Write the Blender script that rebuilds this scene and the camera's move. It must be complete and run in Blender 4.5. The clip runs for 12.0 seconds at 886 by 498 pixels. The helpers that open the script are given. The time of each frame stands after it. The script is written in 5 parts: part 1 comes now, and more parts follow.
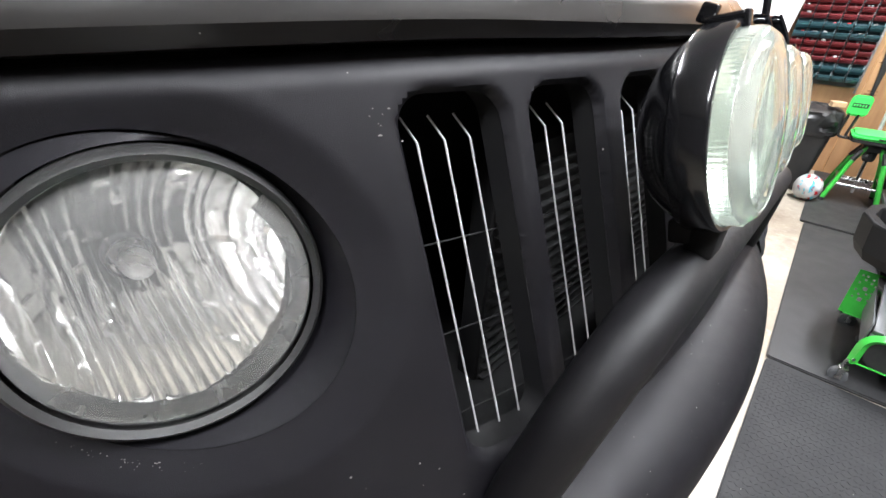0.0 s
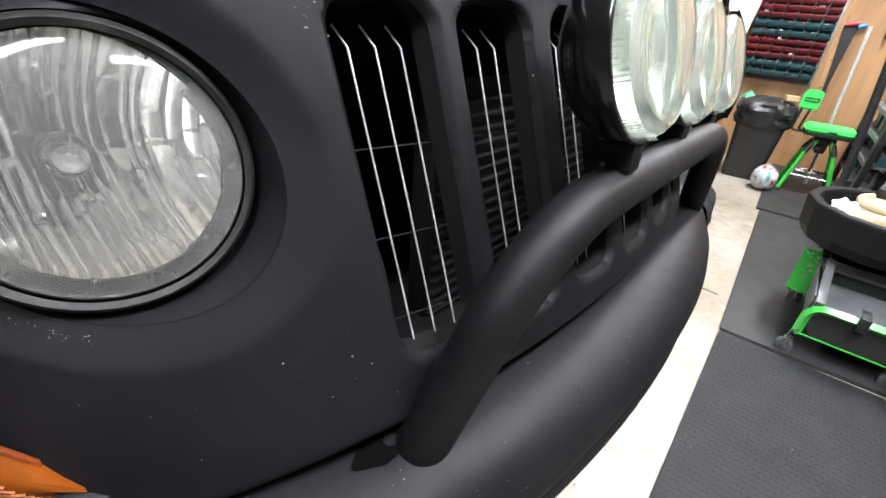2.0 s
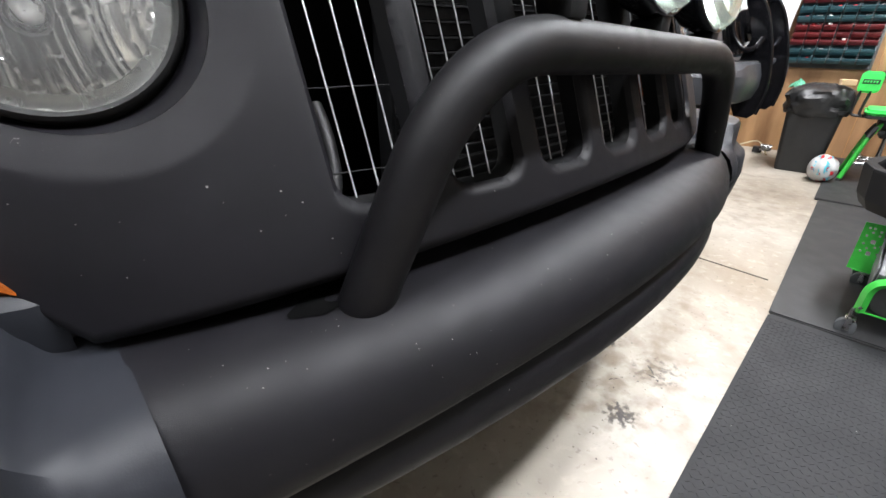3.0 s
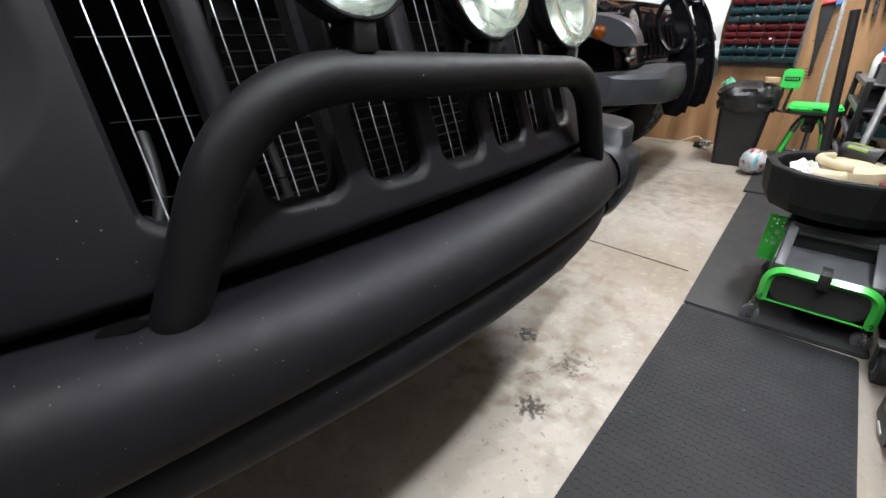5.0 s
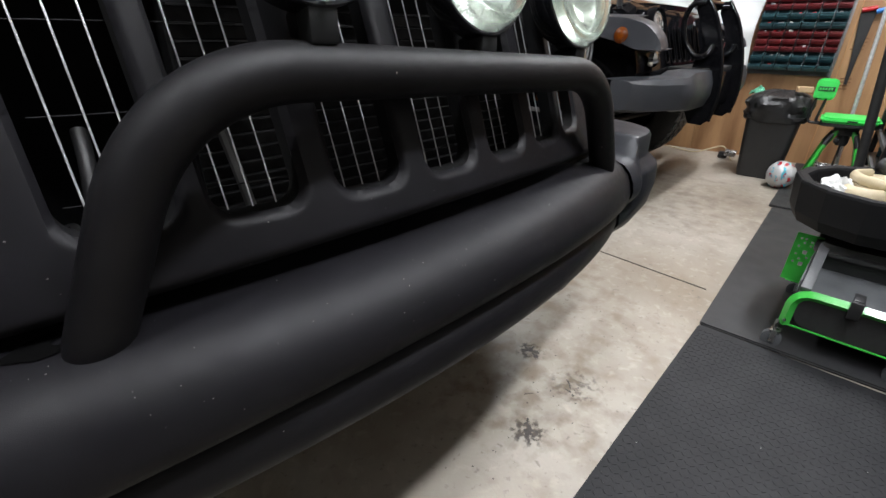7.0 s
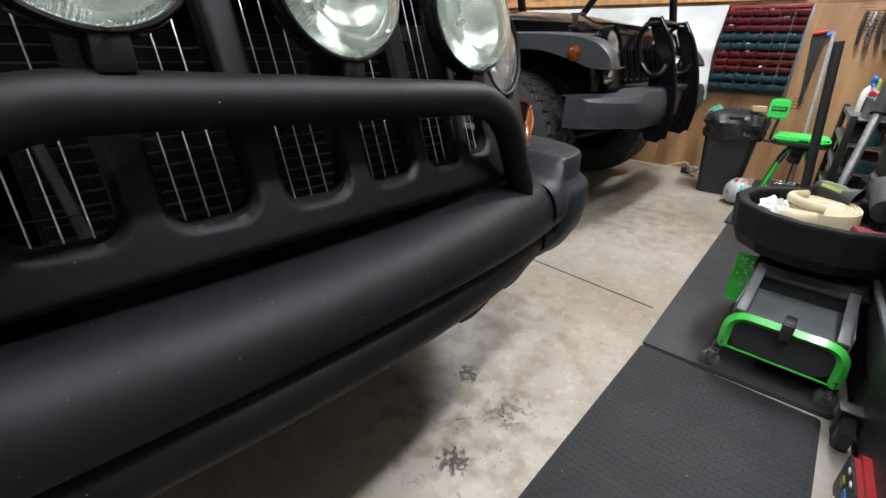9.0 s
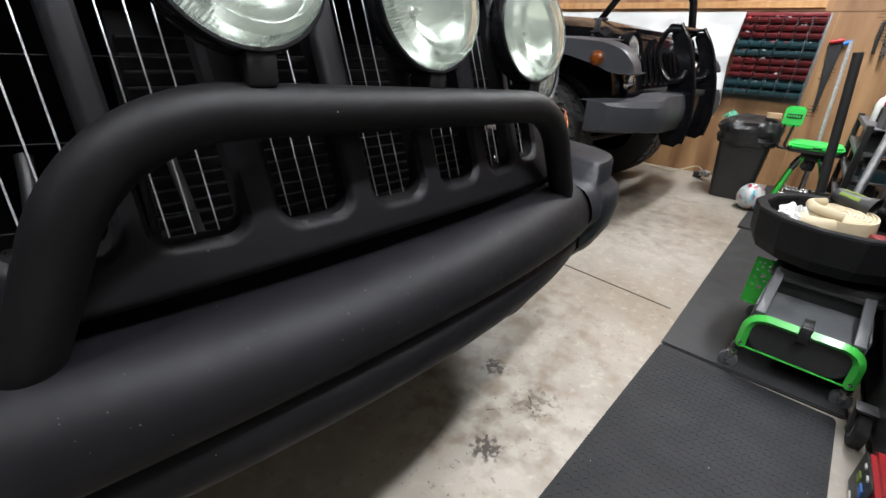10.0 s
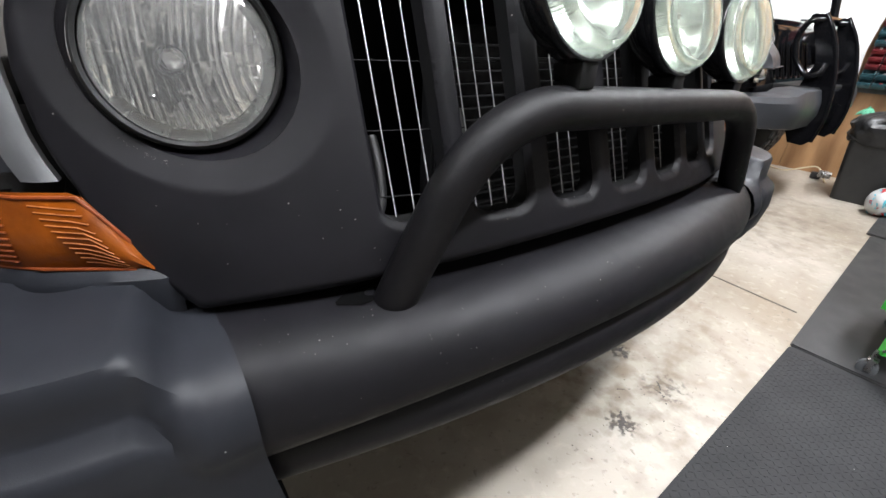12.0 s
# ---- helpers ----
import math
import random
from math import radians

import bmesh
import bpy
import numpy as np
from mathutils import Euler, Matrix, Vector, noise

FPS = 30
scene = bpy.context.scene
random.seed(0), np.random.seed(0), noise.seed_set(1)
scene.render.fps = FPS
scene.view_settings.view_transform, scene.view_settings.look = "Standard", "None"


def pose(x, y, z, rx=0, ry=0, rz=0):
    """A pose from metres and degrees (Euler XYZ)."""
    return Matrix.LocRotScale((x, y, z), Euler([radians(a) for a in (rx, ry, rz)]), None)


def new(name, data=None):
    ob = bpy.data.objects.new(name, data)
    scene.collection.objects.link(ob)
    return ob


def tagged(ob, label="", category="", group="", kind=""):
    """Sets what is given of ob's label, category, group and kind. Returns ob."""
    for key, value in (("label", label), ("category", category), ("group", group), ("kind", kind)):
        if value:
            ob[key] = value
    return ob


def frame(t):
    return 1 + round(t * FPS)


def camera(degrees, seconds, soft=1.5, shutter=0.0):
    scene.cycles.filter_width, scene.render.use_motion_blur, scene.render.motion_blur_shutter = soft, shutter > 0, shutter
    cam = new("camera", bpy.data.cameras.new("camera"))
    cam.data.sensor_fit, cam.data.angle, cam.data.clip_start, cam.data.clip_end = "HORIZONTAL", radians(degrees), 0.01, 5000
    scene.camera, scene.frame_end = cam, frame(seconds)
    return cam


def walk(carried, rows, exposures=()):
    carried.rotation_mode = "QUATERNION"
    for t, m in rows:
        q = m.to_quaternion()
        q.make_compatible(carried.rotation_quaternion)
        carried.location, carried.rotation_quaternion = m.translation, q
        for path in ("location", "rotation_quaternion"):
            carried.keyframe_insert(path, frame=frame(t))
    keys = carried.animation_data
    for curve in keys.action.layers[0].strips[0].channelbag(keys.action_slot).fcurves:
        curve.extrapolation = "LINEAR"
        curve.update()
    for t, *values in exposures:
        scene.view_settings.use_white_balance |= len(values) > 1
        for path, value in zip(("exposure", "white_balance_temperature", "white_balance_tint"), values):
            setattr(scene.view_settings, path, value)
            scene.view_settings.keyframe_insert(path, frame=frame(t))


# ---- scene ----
cam = camera(90.82, 12.0)
# seconds, place, turn
PATH = [
    (0.0, -0.5706, 0.0902, 1.0225, 60.26, -2.71, -51.46),
    (0.5, -0.5869, 0.0629, 1.0142, 59.52, -2.26, -53.27),
    (1.0, -0.5924, 0.0462, 1.0122, 59.32, -2.84, -54.47),
    (1.5, -0.6017, 0.0439, 1.0011, 59.33, -4.35, -54.51),
    (2.0, -0.5892, 0.0247, 0.9689, 60.24, -4.16, -53.97),
    (2.5, -0.5890, -0.0170, 0.8939, 62.00, -2.15, -52.31),
    (3.0, -0.5781, -0.0941, 0.8291, 63.91, -0.04, -49.12),
    (3.5, -0.5475, -0.1563, 0.8150, 64.30, 1.35, -48.40),
    (5.5, -0.4862, -0.2446, 0.8720, 63.67, 0.47, -53.51),
    (6.0, -0.4758, -0.2337, 0.8776, 63.43, 0.07, -52.52),
    (6.5, -0.4600, -0.2211, 0.8526, 63.52, -0.34, -50.35),
    (8.5, -0.2761, -0.3151, 0.8465, 65.36, -1.00, -50.22),
    (9.0, -0.2966, -0.3174, 0.8669, 65.25, -1.54, -51.61),
    (9.5, -0.3252, -0.3014, 0.8821, 65.04, -1.76, -51.84),
    (10.0, -0.3872, -0.2775, 0.8835, 64.90, -2.67, -50.78),
    (10.5, -0.4723, -0.2440, 0.8877, 64.14, -3.12, -49.74),
    (11.0, -0.5518, -0.2197, 0.8914, 63.37, -3.58, -47.33),
    (11.5, -0.6039, -0.1841, 0.8956, 62.98, -3.67, -44.28),
    (12.0, -0.6258, -0.1660, 0.8981, 62.75, -2.90, -42.08),
]
walk(cam, [(t, pose(x, y, z, rx, ry, rz)) for t, x, y, z, rx, ry, rz in PATH],
     [(0.0, 1.0), (1.5, 0.86), (2.5, 0.8), (3.5, 0.58), (5.5, 0.06), (8.5, -0.08), (10.5, 0.13), (12.0, 0.54)])

# ---- light ----
world = bpy.data.worlds.new("garage_air")
scene.world = world
world.use_nodes = True
world.node_tree.nodes["Background"].inputs[0].default_value = (0.8, 0.9, 1.0, 1)
world.node_tree.nodes["Background"].inputs[1].default_value = 0.02
scene.view_settings.exposure = 0.0

CEIL = 2.62
# The second tube, at the left, is added to brighten the panel's near end.
TUBES = [(0.3, -0.7, 52.0), (-1.25, -0.12, 23.0), (2.6, -0.25, 57.0), (0.5, 2.3, 40.0), (2.9, 2.3, 34.0)]
for lx, ly, power in TUBES:
    lamp = bpy.data.lights.new("tube_light", "AREA")
    lamp.shape, lamp.size, lamp.size_y, lamp.energy, lamp.color = "RECTANGLE", 1.2, 0.14, power, (0.93, 0.952, 1.0)
    new("tube_light", lamp).matrix_world = pose(lx, ly, CEIL - 0.125)

# ---- materials ----


def material(name, colour, rough=0.5, metal=0.0, second=None, scale=8.0, mix=0.5, bump=0.0, bump_scale=200.0, rough_var=0.0, specks=0.0,
             speck_scale=60.0, speck_colour=(0.45, 0.44, 0.42), coat=0.0, stretch=None, spec=0.5, per_object=0.0):
    m = bpy.data.materials.new(name)
    m.use_nodes = True
    nt = m.node_tree
    b = nt.nodes["Principled BSDF"]
    b.inputs["Roughness"].default_value, b.inputs["Metallic"].default_value = rough, metal
    b.inputs["Coat Weight"].default_value = coat
    b.inputs["Coat Roughness"].default_value = 0.08
    b.inputs["Specular IOR Level"].default_value = spec
    co = nt.nodes.new("ShaderNodeTexCoord").outputs["Object"]
    if stretch:
        mp = nt.nodes.new("ShaderNodeMapping")
        mp.inputs["Scale"].default_value = stretch
        nt.links.new(co, mp.inputs[0])
        co = mp.outputs[0]

    def tex(sc, detail=4.0):
        n = nt.nodes.new("ShaderNodeTexNoise")
        n.inputs["Scale"].default_value, n.inputs["Detail"].default_value = sc, detail
        nt.links.new(co, n.inputs["Vector"])
        return n.outputs["Fac"]

    def ramp(src, lo, hi):
        n = nt.nodes.new("ShaderNodeMapRange")
        n.inputs["From Min"].default_value, n.inputs["From Max"].default_value = lo, hi
        nt.links.new(src, n.inputs["Value"])
        return n.outputs["Result"]

    def blend(fac, a, c):
        n = nt.nodes.new("ShaderNodeMix")
        n.data_type = "RGBA"
        for s, v in ((n.inputs[0], fac), (n.inputs[6], a), (n.inputs[7], c)):
            if isinstance(v, bpy.types.NodeSocket):
                nt.links.new(v, s)
            else:
                s.default_value = v if isinstance(v, float) else (*v, 1)
        return n.outputs[2]

    big = tex(scale)
    col = blend(ramp(big, 0.3, 0.7), colour, second or tuple(c * (1 - mix * 0.5) for c in colour))
    if per_object:
        info = nt.nodes.new("ShaderNodeObjectInfo")
        hsv = nt.nodes.new("ShaderNodeHueSaturation")
        nt.links.new(ramp(info.outputs["Random"], 0, 1), hsv.inputs["Fac"])
        hsv.inputs["Value"].default_value = 1 - per_object
        nt.links.new(col, hsv.inputs["Color"])
        col = hsv.outputs[0]
    if specks:
        v = nt.nodes.new("ShaderNodeTexVoronoi")
        v.inputs["Scale"].default_value = speck_scale
        nt.links.new(co, v.inputs["Vector"])
        lum = nt.nodes.new("ShaderNodeSeparateColor")
        nt.links.new(v.outputs["Color"], lum.inputs[0])
        size = nt.nodes.new("ShaderNodeMath")
        size.operation = "MULTIPLY"
        nt.links.new(ramp(lum.outputs[0], 1 - specks, 1.0), size.inputs[0])
        size.inputs[1].default_value = 0.045
        dot = nt.nodes.new("ShaderNodeMath")
        dot.operation = "LESS_THAN"
        nt.links.new(v.outputs["Distance"], dot.inputs[0])
        nt.links.new(size.outputs[0], dot.inputs[1])
        col = blend(dot.outputs[0], col, speck_colour)
    nt.links.new(col, b.inputs["Base Color"])
    if rough_var:
        nt.links.new(ramp(tex(scale * 2.3), 0.2, 0.8), (mr := nt.nodes.new("ShaderNodeMapRange")).inputs["Value"])
        mr.inputs["To Min"].default_value, mr.inputs["To Max"].default_value = rough - rough_var, rough + rough_var
        nt.links.new(mr.outputs[0], b.inputs["Roughness"])
    if bump:
        bp = nt.nodes.new("ShaderNodeBump")
        bp.inputs["Strength"].default_value, bp.inputs["Distance"].default_value = bump, 0.002
        nt.links.new(tex(bump_scale, 3.0), bp.inputs["Height"])
        nt.links.new(bp.outputs[0], b.inputs["Normal"])
    return m


def glass(name, colour=(1, 1, 1), rough=0.0, haze=0.0):
    m = bpy.data.materials.new(name)
    m.use_nodes = True
    nt = m.node_tree
    b = nt.nodes["Principled BSDF"]
    b.inputs["Base Color"].default_value = (*colour, 1)
    b.inputs["Transmission Weight"].default_value = 1 - haze
    b.inputs["Roughness"].default_value = rough
    b.inputs["IOR"].default_value = 1.45
    return m


def glow(name, colour, strength):
    m = bpy.data.materials.new(name)
    m.use_nodes = True
    b = m.node_tree.nodes["Principled BSDF"]
    b.inputs["Base Color"].default_value = (*colour, 1)
    b.inputs["Emission Color"].default_value = (*colour, 1)
    b.inputs["Emission Strength"].default_value = strength
    return m


TEXTURED = material("textured_black_paint", (0.0043, 0.0040, 0.0054), 0.53, second=(0.0061, 0.0057, 0.0076), scale=14, bump=0.16, bump_scale=1500, rough_var=0.06, spec=0.25,
                    specks=0.75, speck_scale=42, speck_colour=(0.3, 0.29, 0.27))
TUBE_BLACK = material("textured_black_tube", (0.0042, 0.0039, 0.0048), 0.52, second=(0.0060, 0.0056, 0.0066), scale=22, bump=0.2, bump_scale=1500, rough_var=0.06, spec=0.26,
                      specks=0.45, speck_scale=46, speck_colour=(0.3, 0.27, 0.23))
CAP_GREY = material("moulded_grey_plastic", (0.017, 0.0182, 0.0225), 0.46, second=(0.0135, 0.0147, 0.0185), scale=9, bump=0.05, bump_scale=900, rough_var=0.06, spec=0.24,
                    specks=0.25, speck_scale=34)
FLARE_GREY = material("faded_grey_plastic", (0.045, 0.047, 0.053), 0.4, second=(0.035, 0.037, 0.042), scale=7, bump=0.05, bump_scale=700, rough_var=0.08)
# Black hood with its base raised: a veil of lens glare in the colour.
HOOD_PAINT = material("glare_lifted_hood_paint", (0.016, 0.015, 0.015), 0.3, second=(0.022, 0.021, 0.02), scale=4, rough_var=0.06, spec=0.5, coat=0.7, specks=0.2, speck_scale=60)
JEEP_BLACK = material("polished_black_paint", (0.004, 0.004, 0.005), 0.1, second=(0.006, 0.006, 0.007), scale=5, rough_var=0.03, spec=0.22, coat=0.04, specks=0.2, speck_scale=60)
GLOSS_BLACK = material("gloss_black_paint", (0.005, 0.005, 0.006), 0.14, second=(0.008, 0.008, 0.009), scale=5, rough_var=0.04, spec=0.35, coat=0.1, specks=0.2, speck_scale=60)
DARK = material("black_plastic", (0.016, 0.016, 0.017), 0.45, second=(0.02, 0.02, 0.02), scale=20, bump=0.2, bump_scale=300, rough_var=0.1)
# Plain dull black; on the slot walls it paints their unlit inside.
DULL_BLACK = material("dull_black_inside", (0.010, 0.010, 0.011), 0.6, second=(0.012, 0.012, 0.012), scale=12, spec=0.12)
# Near black: the darkness inside a hole, put into the colour.
HOLE_DARK = material("painted_hole_dark", (0.0012, 0.0012, 0.0013), 0.9, second=(0.002, 0.002, 0.002), scale=40, spec=0.05)
RUBBER = material("black_rubber", (0.018, 0.018, 0.019), 0.75, second=(0.028, 0.027, 0.026), scale=18, bump=0.3, bump_scale=260, rough_var=0.08)
# Paler copy of the rubber: light on the tread put into the colour.
TYRE = material("lit_tyre_rubber", (0.034, 0.034, 0.035), 0.62, second=(0.05, 0.049, 0.047), scale=14, bump=0.3, bump_scale=200, rough_var=0.08)
RING = material("headlight_seal_grey", (0.022, 0.022, 0.022), 0.5, second=(0.016, 0.016, 0.016), scale=25, spec=0.22, bump=0.1, bump_scale=500, specks=0.2, speck_scale=60)
CHROME = material("bright_reflector", (0.95, 0.95, 0.94), 0.15, 1.0, second=(0.88, 0.88, 0.87), scale=12, rough_var=0.03)
STEEL = material("worn_steel", (0.55, 0.55, 0.55), 0.28, 1.0, second=(0.35, 0.34, 0.33), scale=30, rough_var=0.1)
WIRE = material("bright_zinc_wire", (0.34, 0.34, 0.35), 0.35, 0.25, second=(0.55, 0.55, 0.55), scale=60, rough_var=0.1)
FIN = material("dull_radiator_fin", (0.055, 0.055, 0.057), 0.45, 0.7, second=(0.025, 0.025, 0.025), scale=60)
ALLOY = material("dull_aluminium", (0.3, 0.3, 0.3), 0.5, 0.8, second=(0.2, 0.2, 0.2), scale=30, rough_var=0.1)
SILVER = material("silver_car_paint", (0.17, 0.173, 0.18), 0.36, 0.6, second=(0.14, 0.143, 0.15), scale=6, coat=0.3)
AMBER = material("amber_lens", (0.23, 0.055, 0.004), 0.24, second=(0.1, 0.022, 0.003), scale=22, coat=0.12, spec=0.35, bump=0.25, bump_scale=90)
AMBER_DEEP = material("deep_amber_lens", (0.24, 0.045, 0.005), 0.45, second=(0.15, 0.03, 0.004), scale=30)
LENS = glass("clear_polycarbonate", (0.97, 0.97, 0.96), 0.0, 0.03)
HAZED = glass("hazed_polycarbonate", (0.97, 0.97, 0.96), 0.0, 0.04)
LAMP_GLASS = glass("pale_green_lamp_glass", (0.9, 0.97, 0.895), 0.0, 0.05)
BOWL = material("satin_bright_reflector", (0.93, 0.94, 0.93), 0.16, 1.0, second=(0.8, 0.82, 0.81), scale=20, rough_var=0.08)
RIBBED = material("ribbed_lens_edge", (0.22, 0.22, 0.21), 0.26, 0.85, second=(0.15, 0.15, 0.145), scale=30, rough_var=0.05)
AMBER_BRIGHT = material("bright_amber_bars", (0.32, 0.088, 0.006), 0.6, second=(0.22, 0.055, 0.004), scale=60)
CONCRETE = material("stained_concrete", (0.46, 0.425, 0.368), 0.42, second=(0.34, 0.304, 0.25), scale=2.2, bump=0.15, bump_scale=120, rough_var=0.12,
                    specks=0.3, speck_scale=26, speck_colour=(0.16, 0.13, 0.11))
def concrete():
    """Pale slab with cloudy wear, brown stains, fine pits and dark flecks."""
    m = bpy.data.materials["stained_concrete"]
    nt = m.node_tree
    b = nt.nodes["Principled BSDF"]
    base = b.inputs["Base Color"].links[0].from_socket
    co = nt.nodes.new("ShaderNodeTexCoord").outputs["Object"]
    for sc, detail, lo, hi, colour, most in ((1.3, 7, 0.42, 0.68, (0.2, 0.15, 0.095), 0.6), (9.0, 9, 0.5, 0.8, (0.25, 0.195, 0.14), 0.45), (30.0, 6, 0.55, 0.75, (0.62, 0.58, 0.5), 0.35), (55.0, 5, 0.62, 0.72, (0.12, 0.1, 0.085), 0.5)):
        n = nt.nodes.new("ShaderNodeTexNoise")
        n.inputs["Scale"].default_value, n.inputs["Detail"].default_value, n.inputs["Distortion"].default_value = sc, detail, 0.6
        nt.links.new(co, n.inputs["Vector"])
        r = nt.nodes.new("ShaderNodeMapRange")
        r.inputs["From Min"].default_value, r.inputs["From Max"].default_value, r.inputs["To Max"].default_value = lo, hi, most
        nt.links.new(n.outputs["Fac"], r.inputs["Value"])
        mx = nt.nodes.new("ShaderNodeMix")
        mx.data_type = "RGBA"
        nt.links.new(r.outputs["Result"], mx.inputs[0])
        nt.links.new(base, mx.inputs[6])
        mx.inputs[7].default_value = (*colour, 1)
        base = mx.outputs[2]
    # dark drip marks, each a ragged patch about a place on the slab
    for px, py, rad, lo, hi, colour, most in ((0.558, 0.235, 0.052, 0.42, 0.53, (0.035, 0.03, 0.024), 0.9), (0.292, 0.089, 0.054, 0.42, 0.53, (0.035, 0.03, 0.024), 0.9),
                                              (0.506, 0.069, 0.09, 0.47, 0.58, (0.06, 0.05, 0.04), 0.7), (0.414, 0.151, 0.34, 0.45, 0.64, (0.17, 0.125, 0.075), 0.6), (0.859, 0.316, 0.6, 0.47, 0.68, (0.2, 0.145, 0.085), 0.6),
                                              (2.347, 0.351, 0.9, 0.45, 0.7, (0.14, 0.11, 0.075), 0.65)):
        dist = nt.nodes.new("ShaderNodeVectorMath")
        dist.operation = "DISTANCE"
        nt.links.new(co, dist.inputs[0])
        dist.inputs[1].default_value = (px, py, 0)
        near = nt.nodes.new("ShaderNodeMapRange")
        near.inputs["From Min"].default_value, near.inputs["From Max"].default_value = rad, 0.0
        near.inputs["To Min"].default_value, near.inputs["To Max"].default_value = 0.0, 0.2
        nt.links.new(dist.outputs["Value"], near.inputs["Value"])
        n = nt.nodes.new("ShaderNodeTexNoise")
        n.inputs["Scale"].default_value, n.inputs["Detail"].default_value = 9.0 + 3.0 / rad, 8
        nt.links.new(co, n.inputs["Vector"])
        sm = nt.nodes.new("ShaderNodeMath")
        sm.operation = "ADD"
        nt.links.new(near.outputs["Result"], sm.inputs[0])
        nt.links.new(n.outputs["Fac"], sm.inputs[1])
        r = nt.nodes.new("ShaderNodeMapRange")
        r.inputs["From Min"].default_value, r.inputs["From Max"].default_value, r.inputs["To Max"].default_value = lo + 0.12, hi + 0.14, most
        nt.links.new(sm.outputs[0], r.inputs["Value"])
        gate = nt.nodes.new("ShaderNodeMapRange")
        gate.inputs["From Min"].default_value, gate.inputs["From Max"].default_value = rad, rad * 0.6
        nt.links.new(dist.outputs["Value"], gate.inputs["Value"])
        fac = nt.nodes.new("ShaderNodeMath")
        fac.operation = "MULTIPLY"
        nt.links.new(r.outputs["Result"], fac.inputs[0])
        nt.links.new(gate.outputs["Result"], fac.inputs[1])
        mx = nt.nodes.new("ShaderNodeMix")
        mx.data_type = "RGBA"
        nt.links.new(fac.outputs[0], mx.inputs[0])
        nt.links.new(base, mx.inputs[6])
        mx.inputs[7].default_value = (*colour, 1)
        base = mx.outputs[2]
    nt.links.new(base, b.inputs["Base Color"])


concrete()
OIL = material("oil_stain", (0.05, 0.045, 0.04), 0.55, second=(0.09, 0.08, 0.07), scale=40)
JOINT = material("dirty_joint", (0.09, 0.08, 0.07), 0.8, second=(0.14, 0.12, 0.1), scale=30)
MAT = material("rubber_mat", (0.018, 0.0184, 0.0196), 0.56, second=(0.026, 0.026, 0.027), scale=5, bump=0.3, bump_scale=260, rough_var=0.08, specks=0.25,
               speck_scale=22, speck_colour=(0.35, 0.34, 0.32))
MAT_TREAD = material("treaded_rubber_mat", (0.015, 0.0154, 0.0168), 0.62, second=(0.022, 0.022, 0.0235), scale=5, bump=0.25, bump_scale=260, rough_var=0.08, spec=0.28, specks=0.3,
                     speck_scale=22, speck_colour=(0.35, 0.34, 0.32))
PLYWOOD = material("varnished_plywood", (0.49, 0.28, 0.132), 0.45, second=(0.21, 0.1, 0.043), scale=1.9, stretch=(1, 4.5, 0.7), bump=0.1, bump_scale=40,
                   rough_var=0.08, per_object=0.2, specks=0.5, speck_scale=3.5, speck_colour=(0.13, 0.07, 0.035))
STUD = material("pine_stud", (0.55, 0.31, 0.13), 0.5, second=(0.42, 0.2, 0.07), scale=5, stretch=(6, 6, 0.6), bump=0.1, bump_scale=40)
DARK_BOARD = material("dull_workshop_wall", (0.15, 0.14, 0.125), 0.7, second=(0.1, 0.094, 0.085), scale=3, bump=0.1, bump_scale=80)
PLASTER = material("painted_board", (0.8, 0.79, 0.77), 0.7, second=(0.72, 0.71, 0.69), scale=2, bump=0.1, bump_scale=80)
SHEET = material("white_plastic_sheet", (0.82, 0.83, 0.81), 0.35, second=(0.72, 0.74, 0.71), scale=3, bump=0.3, bump_scale=9)
BIN_RED = material("red_bin_plastic", (0.25, 0.03, 0.035), 0.4, second=(0.15, 0.016, 0.02), scale=12, per_object=0.25)
BIN_TEAL = material("teal_bin_plastic", (0.03, 0.1, 0.12), 0.4, second=(0.022, 0.075, 0.09), scale=12, per_object=0.25)
GREEN = material("bright_green_paint", (0.06, 0.55, 0.07), 0.3, second=(0.045, 0.45, 0.055), scale=9, coat=0.4, specks=0.15, speck_scale=50)
NEON = material("bright_green_vinyl", (0.06, 0.72, 0.13), 0.42, second=(0.05, 0.6, 0.1), scale=9)
GREY_TRAY = material("grey_plastic_tray", (0.1, 0.105, 0.11), 0.5, second=(0.075, 0.08, 0.083), scale=9, rough_var=0.08, specks=0.2, speck_scale=50)
PANEL_GREY = material("dark_steel_panel", (0.12, 0.125, 0.13), 0.45, second=(0.09, 0.09, 0.095), scale=9)
BAG = material("black_bin_liner", (0.012, 0.012, 0.013), 0.42, second=(0.02, 0.02, 0.02), scale=10, bump=1.0, bump_scale=45)
RED = material("red_plastic", (0.5, 0.02, 0.025), 0.35, second=(0.4, 0.015, 0.02), scale=9)
CREAM = material("yellowed_plastic", (0.62, 0.53, 0.36), 0.5, second=(0.5, 0.41, 0.26), scale=16, bump=0.2, bump_scale=90, rough_var=0.1)
WHITE = material("white_plastic", (0.75, 0.75, 0.73), 0.4, second=(0.65, 0.65, 0.62), scale=18)
BLUE = material("blue_plastic", (0.03, 0.2, 0.6), 0.4, second=(0.02, 0.14, 0.45), scale=18)
CYAN = material("cyan_print", (0.1, 0.5, 0.6), 0.4, second=(0.08, 0.4, 0.5), scale=18)
LIME = material("lime_plastic", (0.2, 0.29, 0.035), 0.4, second=(0.16, 0.24, 0.03), scale=12)
PALE_WOOD = material("pale_wood", (0.6, 0.42, 0.25), 0.6, second=(0.5, 0.33, 0.18), scale=18)
TUBE_GLOW = glow("lamp_tube_glow", (0.93, 0.952, 1.0), 48.0)

